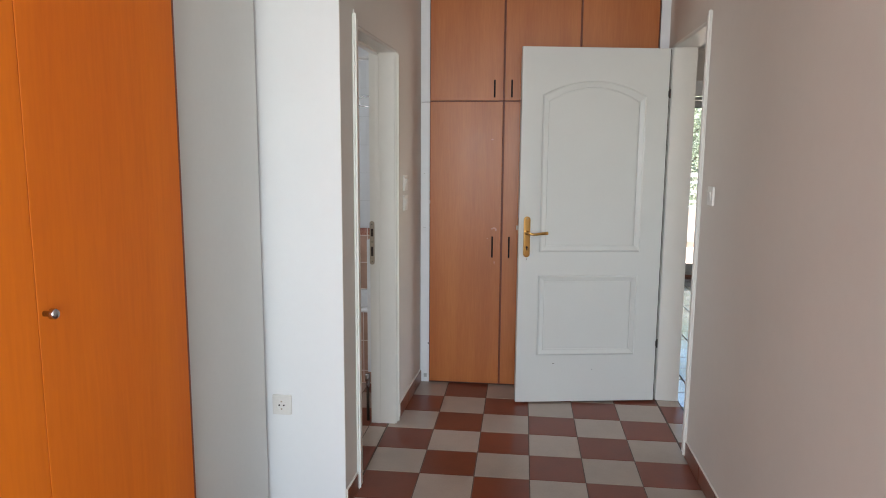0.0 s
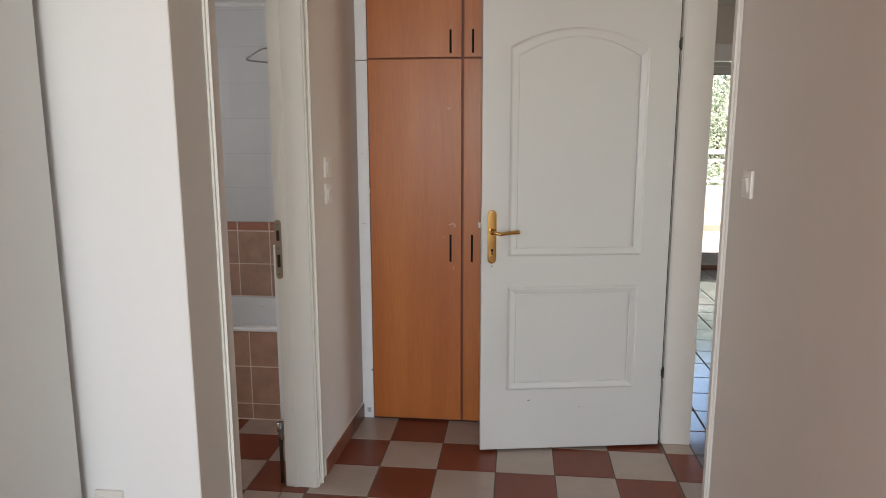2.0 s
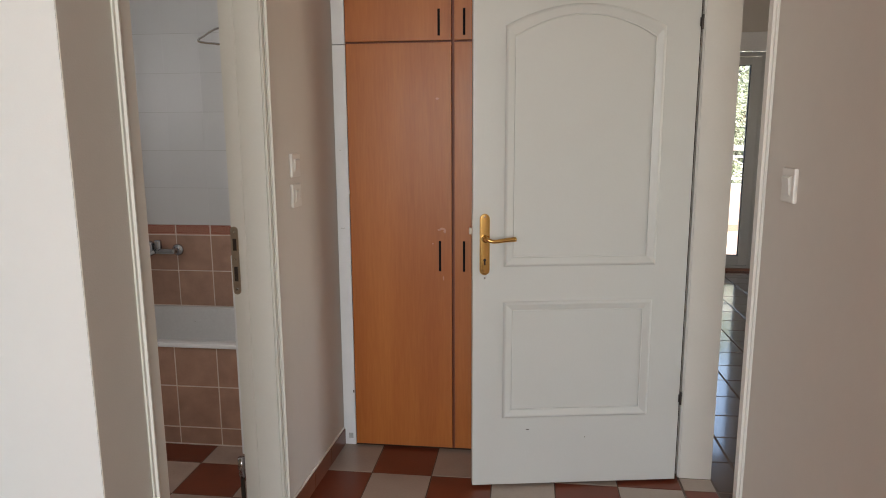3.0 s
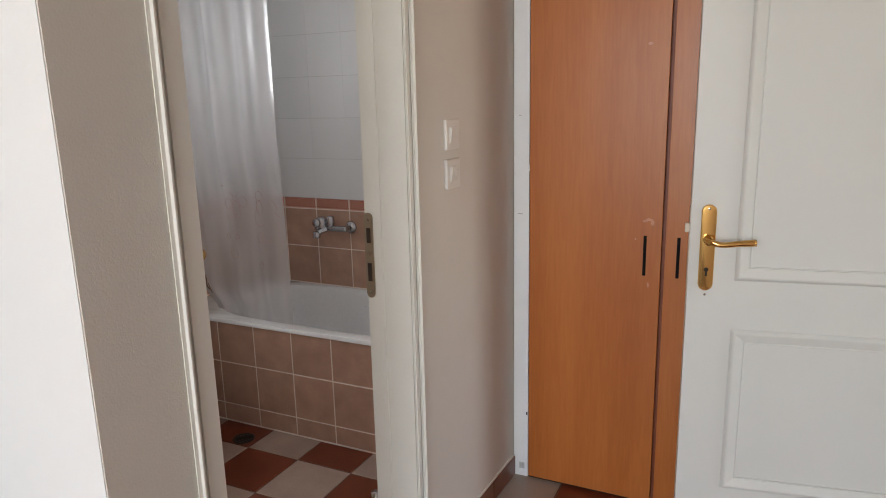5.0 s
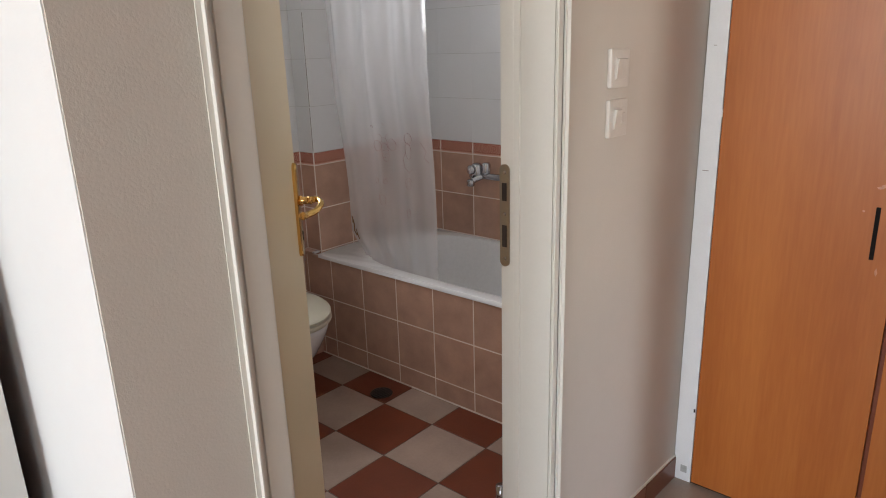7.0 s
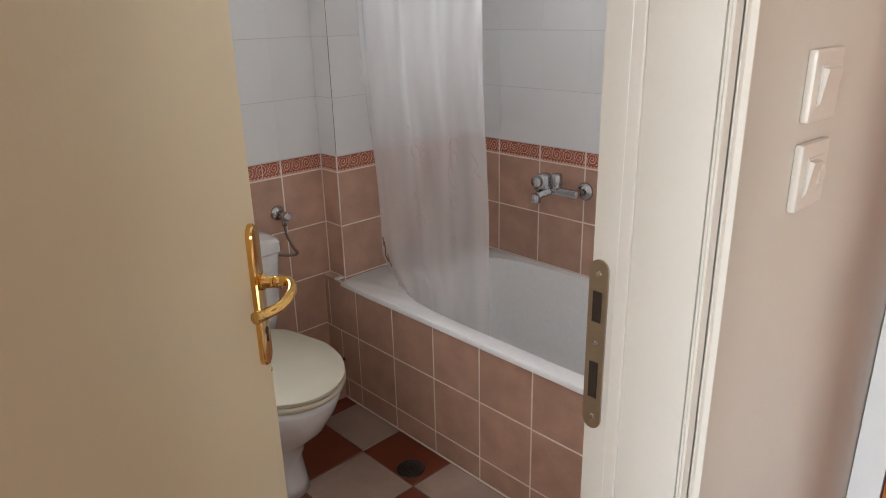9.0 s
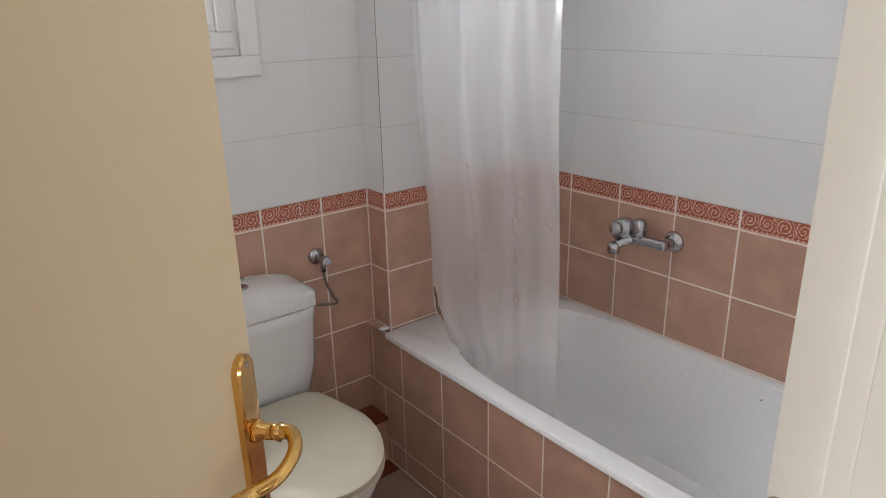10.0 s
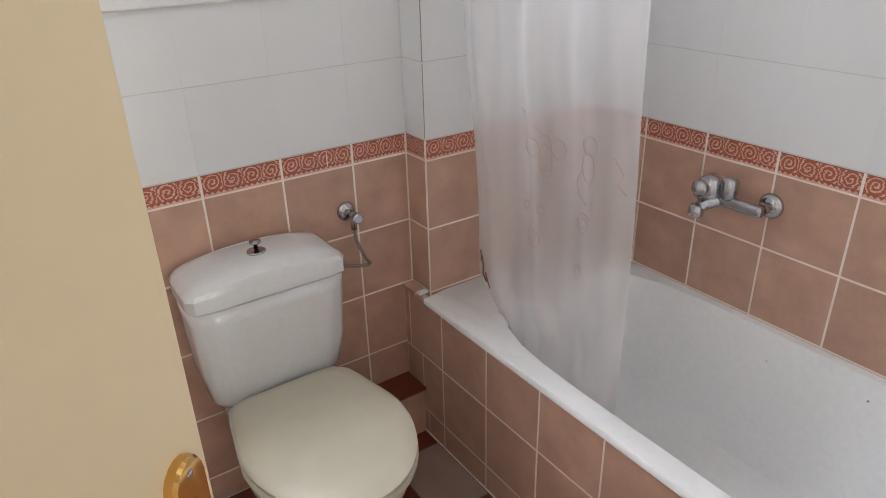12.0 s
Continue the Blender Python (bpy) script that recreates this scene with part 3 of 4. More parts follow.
# ---- built-in wardrobe at the end of the passage ----


def wardrobe_end():
    t = thing("wardrobe", (-0.010, 4.268, 0), "built-in wardrobe with cherry laminate doors up to the ceiling", "wardrobe")
    part("carcass", boxes(((-0.008, 0.002, 0.0), (1.340, 0.02, CEIL)), ((-0.002, 0.02, 0), (0.01, 0.58, CEIL)), ((1.325, 0.02, 0), (1.340, 0.58, CEIL))), EDGE_DARK, t)
    xs = [0.0, 0.4475, 0.892, 1.336]
    for i in range(3):
        a, b = xs[i] + (0.006 if i else 0.0025), xs[i + 1] - 0.006
        for z0, z1, nm in ((0.012, 1.768, "lower_door"), (1.776, CEIL - 0.006, "upper_door")):
            d = part(nm, boxes(((a, -0.022, z0), (b, 0.0, z1)), bevel=0.0015), ORANGE, t)
            hx = b - 0.051 if i == 0 else a + 0.040
            zc = 0.887 if nm == "lower_door" else 1.846
            hh = 0.066 if nm == "lower_door" else 0.052
            part("handle_slot", boxes(((hx - 0.005, -0.0245, zc - hh), (hx + 0.005, -0.0215, zc + hh)), bevel=0.001), BLACK, d, "black recessed grip")
    return t


wardrobe_end()
tagged(part("filler_strip", boxes(((-0.068, 4.256, 0), (-0.013, 4.268, 1.766)), ((-0.068, 4.256, 1.769), (-0.013, 4.268, CEIL)), bevel=0.001), STRIP), "white filler board beside the wardrobe, chipped", "filler board", kind="structure")
tagged(part("filler_strip", boxes(((1.332, 4.256, 0), (RX, 4.268, CEIL)), bevel=0.001), STRIP), "white filler board beside the wardrobe", "filler board", kind="structure")

wear = tagged(new("filler_wear"), "small chips and dirt marks on the white filler board", "wear marks", kind="structure")
part("chip", boxes(((-0.016, 4.2535, 1.150), (-0.009, 4.256, 1.170)), bevel=0.001), STRIP, wear)
part("mark", boxes(((-0.053, 4.2553, 1.0), (-0.035, 4.2558, 1.0015))), HOSE, wear)
part("mark", boxes(((-0.049, 4.2553, 1.335), (-0.041, 4.2558, 1.3365))), HOSE, wear)
part("mark", boxes(((-0.020, 4.2553, 0.250), (-0.015, 4.2558, 0.262))), GAP, wear)
part("mark", boxes(((-0.046, 4.2553, 0.030), (-0.026, 4.2558, 0.055))), SMUDGE, wear)

# ---- bedroom closet on the left ----


def closet():
    t = thing("closet", (-0.40, 0.25, 0), "bedroom closet with orange laminate doors and a pale grey end panel", "closet")
    part("carcass", boxes(((-0.62, 0, 0), (-0.11, 2.372, CEIL - 0.02))), EDGE_DARK, t)
    ys = [0.0, 0.46, 1.042, 1.640]
    for i in range(3):
        d = part("door", boxes(((-0.02, ys[i] + 0.0015, 0.02), (0.0, ys[i + 1] - 0.0015, CEIL - 0.03)), bevel=0.0015), ORANGE_DEEP, t)
        if i:
            part("knob", lathe([(0.006, 0), (0.006, 0.012), (0.011, 0.016), (0.011, 0.026), (0.008, 0.029)], (0.0, ys[i] + 0.018, 1.140), "x", 16), CHROME, d, "small round steel knob", smooth=True)
    part("edge_band", boxes(((-0.075, 1.640, 0.02), (0.0, 1.648, CEIL - 0.03))), EDGE_DARK, t)
    part("end_panel", boxes(((-0.078, 1.650, 0), (-0.056, 2.360, CEIL - 0.02))), GREY_BOARD, t, "pale grey panel")
    return t


closet()

# ---- switches and sockets ----


def face_plate(name, label, at, rz, kind):
    """A rounded plate on a wall that faces along its own minus y."""
    t = thing(name, at, label, "socket" if kind == "socket" else "light switch", rz=rz)
    part("plate", boxes(((-0.04, -0.011, -0.042), (0.04, 0, 0.042)), bevel=0.004), PLASTIC, t)
    if kind == "socket":
        part("insert", lathe([(0.021, 0), (0.021, 0.004), (0.018, 0.004), (0.017, -0.004)], (0, -0.0105, 0), "-y", 24), PLASTIC, t)
        part("inner_square", boxes(((-0.026, -0.0125, -0.026), (0.026, -0.011, 0.026)), bevel=0.001), PLASTIC, t)
        # thin dark ring draws the shade round the socket's recess
        part("recess_edge", tube([(0.0195 * math.cos(a), -0.0128, 0.0195 * math.sin(a)) for a in [math.pi * k / 12 for k in range(25)]], 0.0011, 5), HOSE, t)
        for x in (-0.0095, 0.0095):
            part("pin_hole", lathe([(0.0035, 0), (0.0035, 0.002)], (x, -0.0135, 0), "-y", 10), BLACK, t)
        for z in (-0.016, 0.016):
            part("earth_clip", boxes(((-0.003, -0.0155, z - 0.003), (0.003, -0.012, z + 0.003))), STEEL, t)
    else:
        part("rocker_frame", boxes(((-0.024, -0.0125, -0.024), (0.024, -0.011, 0.024)), bevel=0.001), PLASTIC, t)
        bm = bmesh.new()
        x0, x1 = (-0.021, 0.004) if kind == "mixed" else (-0.021, 0.021)
        vs = [bm.verts.new(p) for p in ((x0, -0.012, -0.021), (x1, -0.012, -0.021), (x1, -0.012, 0.021), (x0, -0.012, 0.021), (x0, -0.014, -0.021), (x1, -0.014, -0.021), (x1, -0.019, 0.019), (x0, -0.019, 0.019))]
        for q in ((0, 1, 5, 4), (1, 2, 6, 5), (2, 3, 7, 6), (3, 0, 4, 7), (4, 5, 6, 7), (3, 2, 1, 0)):
            bm.faces.new([vs[i] for i in q])
        bmesh.ops.recalc_face_normals(bm, faces=bm.faces)
        part("rocker", bm, PLASTIC, t)
        if kind == "mixed":
            part("round_button", lathe([(0.013, 0), (0.013, 0.003), (0.010, 0.005)], (0.012, -0.0125, 0), "-y", 20), PLASTIC, t)
    return t


lean = math.degrees(math.atan2(FAR[0] - CORNER[0], FAR[1] - CORNER[1]))
face_plate("light_switch", "white rocker switch beside the bathroom door", (wall_x(3.788), 3.788, 1.298), 90 - lean, "switch")
face_plate("light_switch", "white plate with a narrow rocker and a round button", (wall_x(3.788), 3.788, 1.189), 90 - lean, "mixed")
face_plate("light_switch", "white rocker switch on the passage wall", (RX, 3.160, 1.286), -90, "switch")
face_plate("wall_socket", "white mains socket low on the wall", (-0.398, 2.646, 0.440), 0, "socket")

# ---- bathtub ----


def super_ring(cx, cy, hx, hy, z, n=48, p=5.0, px=None):
    out = []
    for k in range(n):
        a = 2 * math.pi * k / n
        c, s = math.cos(a), math.sin(a)
        r = (abs(c) ** p + abs(s) ** p) ** (-1 / p)
        out.append((cx + hx * c * r, cy + hy * s * r, z))
    return out


def bathtub():
    t = thing("bathtub", (-0.955, 4.50, 0), "white enamelled built-in bathtub behind a tiled apron", "bathtub")
    cx, cy = -0.955, 4.50
    o = lambda ring: [(x - cx, y - cy, z) for x, y, z in ring]
    rim = [super_ring(-0.960, 4.489, 0.748, 0.318, 0.463, p=60), super_ring(-0.960, 4.489, 0.748, 0.318, 0.477, p=60), super_ring(-0.960, 4.489, 0.745, 0.315, 0.4805, p=50),
           super_ring(-0.930, 4.508, 0.610, 0.284, 0.4795, p=4.5), super_ring(-0.930, 4.508, 0.602, 0.277, 0.477, p=4.5)]
    basin = [super_ring(-0.930, 4.508, 0.602, 0.277, 0.477, p=4.5), super_ring(-0.930, 4.508, 0.591, 0.268, 0.455, p=4.5), super_ring(-0.925, 4.508, 0.568, 0.240, 0.34, p=4.2), super_ring(-0.92, 4.518, 0.53, 0.205, 0.20, p=4),
             super_ring(-0.91, 4.518, 0.49, 0.175, 0.135, p=3.5), super_ring(-0.90, 4.518, 0.36, 0.11, 0.118, p=3), super_ring(-0.90, 4.518, 0.02, 0.01, 0.112, p=2)]
    soft_edges(part("rim", loft([o(q) for q in rim], caps=False), ENAMEL, t), 50)
    soft_edges(part("basin", loft([o(q) for q in basin], caps=False), ENAMEL, t), 50)
    part("waste_ring", lathe([(0.03, 0), (0.03, 0.003), (0.02, 0.004), (0.018, 0.001)], (0.42, 0.018, 0.117), "z", 20), CHROME, t, smooth=True)
    part("overflow", lathe([(0.028, 0), (0.028, 0.004), (0.018, 0.008)], (0.568, 0.018, 0.38), "x", 20), CHROME, t, smooth=True, m=None)
    return t


bathtub()
rim_lip = part("sealant", boxes(((-1.741, 4.175, 0.476), (-1.722, 4.206, 0.4835)), bevel=0.003), ENAMEL)
tagged(rim_lip, "white sealant at the corner of the bath", "sealant", kind="structure")

# ---- toilet ----


def toilet():
    cx, cy = -1.81, 3.732
    t = thing("toilet", (cx, cy, 0), "white porcelain toilet with closed ivory seat lid", "toilet")

    def rr(x0, x1, hy, z, p=6.0, n=40):
        return super_ring((x0 + x1) / 2, 0, (x1 - x0) / 2, hy, z, n, p)

    tank = loft([rr(0.03, 0.15, 0.14, 0.385, 5), rr(0.022, 0.163, 0.165, 0.415, 5), rr(0.018, 0.176, 0.177, 0.50, 6), rr(0.015, 0.186, 0.184, 0.64, 6), rr(0.015, 0.190, 0.185, 0.678, 6)])
    part("tank", tank, PORCELAIN, t, smooth=True)
    rings = []
    for z, dx, dy in ((0.680, -0.002, -0.001), (0.684, 0.002, 0.002), (0.712, 0.002, 0.002), (0.720, -0.004, -0.004), (0.728, -0.024, -0.022), (0.734, -0.055, -0.080)):
        rings.append([(x, y, z + (0.022 * (1 - (y / 0.19) ** 2) * min(1.0, max(0.0, (z - 0.68) / 0.04)))) for x, y, _ in rr(0.010 - min(dx, 0) * 0.5, 0.192 + dx, 0.187 + dy, z, 9)])
    lid = part("tank_lid", loft(rings), PORCELAIN, t, "domed porcelain lid")
    soft_edges(lid, 32)
    part("flush_ring", lathe([(0.022, 0), (0.022, 0.004), (0.016, 0.006), (0.012, 0.002)], (0.105, 0.0, 0.754), "z", 24), CHROME, t, smooth=True)
    part("flush_button", lathe([(0.005, 0), (0.005, 0.018), (0.013, 0.021), (0.013, 0.026), (0.0, 0.028)], (0.105, 0.0, 0.756), "z", 20), CHROME, t, smooth=True)

    def egg(x0, x1, hy, z, n=44, back=0.8):
        out = []
        for k in range(n):
            a = 2 * math.pi * k / n
            c, s = math.cos(a), math.sin(a)
            w = hy * (1.0 if c < 0 else 1.0)
            if c >= 0:
                r = 1.0
                out.append(((x0 * 0.54 + x1 * 0.46) + (x1 - (x0 * 0.54 + x1 * 0.46)) * c, w * s, z))
            else:
                p = 8.0
                r = (abs(c) ** p + abs(s) ** p) ** (-1 / p)
                m = x0 * 0.54 + x1 * 0.46
                out.append((m + (m - x0) * c * r, w * s * r * (1 - 0.30 * abs(c) ** 1.3), z))
        return out

    bowl = loft([egg(0.12, 0.46, 0.10, 0.0), egg(0.12, 0.45, 0.095, 0.03), egg(0.14, 0.43, 0.092, 0.10), egg(0.13, 0.47, 0.115, 0.18), egg(0.12, 0.56, 0.152, 0.26), egg(0.12, 0.605, 0.172, 0.33), egg(0.12, 0.622, 0.180, 0.37), egg(0.12, 0.624, 0.180, 0.392)])
    part("bowl", bowl, PORCELAIN, t, smooth=True)
    part("neck", boxes(((0.02, -0.13, 0.30), (0.22, 0.13, 0.405)), bevel=0.02), PORCELAIN, t, smooth=True)
    part("seat_ring", loft([egg(0.185, 0.628, 0.184, 0.395), egg(0.182, 0.633, 0.188, 0.400), egg(0.182, 0.633, 0.188, 0.409), egg(0.187, 0.628, 0.184, 0.414)]), SEAT, t, smooth=True)
    lidr = [egg(0.180, 0.628, 0.184, 0.417), egg(0.177, 0.632, 0.187, 0.420), egg(0.177, 0.632, 0.187, 0.428), egg(0.183, 0.622, 0.180, 0.434), egg(0.205, 0.585, 0.155, 0.438), egg(0.28, 0.46, 0.06, 0.4395)]
    sl = part("seat_lid", loft(lidr), SEAT, t, "glossy ivory plastic lid")
    soft_edges(sl, 50)
    for y in (-0.075, 0.075):
        part("seat_hinge", tube([(0.178, y - 0.018, 0.418), (0.178, y + 0.018, 0.418)], 0.009, 12), SEAT, t, smooth=True)
    for y in (-0.085, 0.085):
        part("floor_bolt", lathe([(0.009, 0), (0.009, 0.008), (0.0, 0.012)], (0.30, y, 0.012), "z", 10), PORCELAIN, t)
    return t


toilet()


def stop_valve():
    t = thing("stop_valve", (BX0 + 0.001, 4.014, 0.750), "chrome stop valve on the wall with a braided hose", "valve")
    part("rosette", lathe([(0.026, 0), (0.026, 0.003), (0.020, 0.010), (0.011, 0.014)], (0, 0, 0), "x", 24), CHROME, t, smooth=True)
    part("body", tube([(0.010, 0, 0), (0.055, 0, 0)], 0.009, 14), CHROME, t, smooth=True)
    part("outlet", tube([(0.04, 0, 0), (0.04, 0.0, -0.038)], 0.008, 12), CHROME, t, smooth=True)
    part("grip", lathe([(0.008, 0), (0.015, 0.002), (0.015, 0.016), (0.011, 0.020)], (0.052, 0, 0), "x", 8), CHROME, t)
    pts = curve_points([(0.04, 0, -0.036), (0.045, 0.002, -0.07), (0.055, 0.016, -0.115), (0.052, 0.032, -0.142), (0.045, 0.0, -0.143), (0.045, -0.078, -0.118)], 8)
    part("hose", tube(pts, 0.0048, 8), HOSE, t, "grey braided hose", smooth=True)
    part("hose_nut", tube([(0.045, -0.078, -0.118), (0.045, -0.058, -0.124)], 0.008, 8), HOSE, t)
    return t


stop_valve()


def bath_mixer():
    t = thing("bath_mixer", (-1.189, BY1 - 0.001, 0.790), "worn chrome single-lever bath mixer on the tiled wall", "tap")
    for x in (-0.075, 0.08):
        part("rosette", lathe([(0.032, 0), (0.032, 0.003), (0.026, 0.012), (0.012, 0.018)], (x, 0, 0.0), "-y", 28), CHROME, t, smooth=True)
        part("inlet", tube([(x, -0.012, 0), (x, -0.052, 0)], 0.011, 14), CHROME, t, smooth=True)
        part("nut", lathe([(0.016, 0), (0.016, 0.014)], (x, -0.030, 0), "-y", 6), CHROME, t)
    part("body", boxes(((-0.092, -0.070, -0.014), (0.094, -0.044, 0.014)), bevel=0.009), CHROME, t, smooth=True)
    part("cartridge", lathe([(0.028, -0.014), (0.031, 0.004), (0.031, 0.030), (0.026, 0.044), (0.015, 0.051), (0.0, 0.053)], (-0.050, -0.060, 0.004), "z", 28), CHROME, t, "domed chrome cartridge housing", smooth=True)
    part("diverter", lathe([(0.017, 0), (0.020, 0.010), (0.020, 0.044), (0.016, 0.052), (0.0, 0.054)], (0.000, -0.058, 0.008), "z", 24), CHROME, t, "upright chrome diverter barrel", smooth=True)
    part("spout", tube(curve_points([(-0.020, -0.062, -0.002), (-0.036, -0.080, -0.010), (-0.048, -0.100, -0.018)], 6), [0.014] * 4 + [0.015] * 5 + [0.016] * 4, 16), CHROME, t, smooth=True)
    part("nozzle", lathe([(0.0, 0.012), (0.014, 0.010), (0.019, 0.002), (0.019, -0.016), (0.016, -0.020), (0.010, -0.020)], (-0.051, -0.106, -0.022), "z", 22), CHROME, t, smooth=True)
    part("lever", tube(curve_points([(-0.050, -0.070, 0.040), (-0.051, -0.086, 0.036), (-0.052, -0.098, 0.031)], 5), [0.011] * 4 + [0.012] * 4 + [0.013] * 3, 14), CHROME, t, smooth=True)
    part("lever_knob", lathe([(0.0, -0.004), (0.014, -0.003), (0.021, 0.003), (0.021, 0.012), (0.014, 0.018), (0.0, 0.020)], (-0.053, -0.094, 0.030), "-y", 22), CHROME, t, smooth=True)
    return t


bath_mixer()


def towel_ring():
    t = thing("towel_ring", (BX1, 3.67, 1.735), "small bent chrome towel ring on the bathroom wall", "towel ring")
    part("rosette", lathe([(0.016, 0), (0.016, 0.004), (0.010, 0.008)], (0, 0, 0.0), "x", 16, None), CHROME, t, smooth=True, m=pose(0, 0, 0, 0, 0, 180))
    part("ring", tube(curve_points([(-0.004, 0, 0.018), (-0.050, -0.012, 0.022), (-0.100, -0.022, -0.006), (-0.114, -0.026, -0.016), (-0.104, -0.024, -0.023), (-0.055, -0.012, -0.028), (-0.004, 0, -0.034)], 6), 0.0035, 8), CHROME, t, smooth=True)
    return t


towel_ring()


CURTAIN_PHASE = [random.Random(4).uniform(0, 6.28) for _ in range(1)] + [1.9, 4.4, 0.7, 2.6]


def curtain_at(u, z, off=0.0):
    """A place on the sheet: u along it, z up, off: how far it stands out towards the room."""
    ph = CURTAIN_PHASE
    f = max(0.0, (z - 0.9) / 1.12) ** 1.6
    g = min(1.0, max(0.0, (z - 0.72) / 0.58))
    g = g * g * (3 - 2 * g)
    dip = min(1.0, max(0.0, (0.60 - z) / 0.14))
    dip = dip * dip * (3 - 2 * dip)
    a = Vector((-1.572, 4.268)).lerp(Vector((-1.612, 4.258)), g).lerp(Vector((-1.660, 4.250)), f).lerp(Vector((-1.512, 4.292)), dip)
    b = Vector((-1.150, 4.362)).lerp(Vector((-1.108, 4.290)), g)
    d = (b - a).normalized()
    nrm = Vector((-d.y, d.x))
    amp = 0.017 * (0.6 + 0.4 * math.sin(3 * u + ph[0])) * (0.75 + 0.45 * f)
    w = math.sin(2 * math.pi * 3.1 * u + ph[1] + 0.5 * math.sin(z * 2.1)) + (0.22 + 0.3 * f) * math.sin(2 * math.pi * 6.7 * u + ph[2] + 0.7 * z) + 0.03 * f * math.sin(2 * math.pi * 17 * u + ph[3] - z)
    w += 0.8 * math.exp(-((u - 0.80) / 0.045) ** 2) * max(0.0, z - 0.7) + 0.5 * f * math.exp(-((u - 0.45) / 0.05) ** 2)
    p = a + (b - a) * u + nrm * (amp * w - off)
    return Vector((p.x, max(p.y, (4.246 if z < 0.56 else 4.225) - 0.5 * off), z))


def curtain():
    at = Vector((-1.34, 4.30, 0))
    t = thing("shower_curtain", tuple(at), "translucent milky plastic shower curtain hanging into the bath", "shower curtain")
    n, rows = 150, 56
    rings = [[curtain_at(i / n, 0.20 + (2.02 - 0.20) * j / rows) - at for i in range(n + 1)] for j in range(rows + 1)]
    part("sheet", loft(rings, close=False, caps=False), FILM, t, smooth=True)

    def stroke(name, uv, r=0.0007, mat=None):
        pts = [curtain_at(u, z, 0.0015) - at for u, z in uv]
        return part(name, tube(pts, r, 4), mat or PRINT, t)

    def loop(u, z, ru, rz, turns=1.0, start=0.0, shrink=0.0, n=16):
        return [(u + ru * (1 - shrink * k / n) * math.cos(start + 2 * math.pi * turns * k / n), z + rz * (1 - shrink * k / n) * math.sin(start + 2 * math.pi * turns * k / n)) for k in range(n + 1)]

    for u, z in ((0.50, 0.955),):
        stroke("print", loop(u, z - 0.012, 0.030, 0.040))
        stroke("print", loop(u, z + 0.036, 0.022, 0.013))
        stroke("print", loop(u - 0.070, z + 0.016, 0.045, 0.022))
        stroke("print", loop(u + 0.070, z + 0.020, 0.042, 0.024))
        for k in range(3):
            stroke("print", [(u - 0.028, z - 0.03 + 0.014 * k), (u, z - 0.034 + 0.014 * k), (u + 0.028, z - 0.03 + 0.014 * k)])
        for sx in (-1, 1):
            stroke("print", [(u + sx * 0.012, z + 0.048), (u + sx * 0.03, z + 0.062), (u + sx * 0.045, z + 0.064)])
    stroke("print", loop(0.76, 1.005, 0.035, 0.022))
    stroke("print", loop(0.75, 0.955, 0.030, 0.034))
    stroke("print", [(0.72, 0.95), (0.68, 0.92), (0.69, 0.885), (0.74, 0.865), (0.78, 0.88)])
    stroke("print", [(0.88, 0.99), (0.93, 0.955), (0.90, 0.93), (0.95, 0.91)])
    stroke("print", loop(0.72, 0.815, 0.045, 0.030, 1.8, 0.5, 0.7, 26))
    stroke("print", loop(0.42, 0.745, 0.055, 0.030, 1.6, 2.0, 0.6, 26))
    stroke("print", loop(0.36, 0.820, 0.022, 0.012))
    stroke("print", loop(0.47, 0.822, 0.025, 0.014, 1.3, 1.0, 0.5))
    stroke("print", [(0.36, 1.052), (0.375, 1.044), (0.39, 1.052), (0.405, 1.044)])
    stroke("print", [(0.50, 1.062), (0.515, 1.054), (0.53, 1.062)])
    stroke("print", loop(0.70, 0.690, 0.030, 0.024, 1.5, 0.0, 0.5, 22))
    stroke("stain", [(0.035, 0.640), (0.050, 0.615), (0.045, 0.590), (0.060, 0.570)], 0.0026, STAIN)
    stroke("stain", [(0.020, 0.655), (0.030, 0.640), (0.028, 0.625)], 0.0020, STAIN)
    stroke("stain", [(0.075, 0.600), (0.080, 0.575), (0.072, 0.555)], 0.0018, STAIN)
    for k in range(9):
        x = -0.30 + 0.05 * k
        pts = [(x, -0.05 + 0.018 * math.cos(q), 2.035 + 0.022 * math.sin(q)) for q in [2 * math.pi * i / 14 for i in range(15)]]
        part("ring", tube(pts, 0.002, 6), PVC, t, smooth=True)
    return t


curtain()
rod = thing("curtain_rod", (-0.97, 4.25, 2.03), "white shower curtain rod across the bath", "curtain rod")
part("rod", tube([(-0.742, 0, 0), (0.742, 0, 0)], 0.011, 16), PVC, rod, smooth=True)
for sx in (-1, 1):
    part("flange", tube([(sx * 0.745, 0, 0), (sx * 0.735, 0, 0)], 0.024, 16), PVC, rod)


def drain():
    t = thing("floor_drain", (-1.214, 4.060, 0.0), "dark round floor drain in a red tile", "floor drain")
    part("rim", lathe([(0.046, 0.0), (0.046, 0.003), (0.040, 0.0035), (0.038, 0.001)], (0, 0, 0), "z", 28), DRAIN, t, smooth=True)
    part("well", lathe([(0.038, 0.0), (0.038, 0.0008)], (0, 0, 0), "z", 24), BLACK, t)
    for k in range(6):
        y = -0.030 + 0.012 * k
        h = math.sqrt(0.038 ** 2 - y * y)
        part("bar", boxes(((-h, y - 0.002, 0.0008), (h, y + 0.002, 0.0028))), DRAIN, t)
    return t


drain()


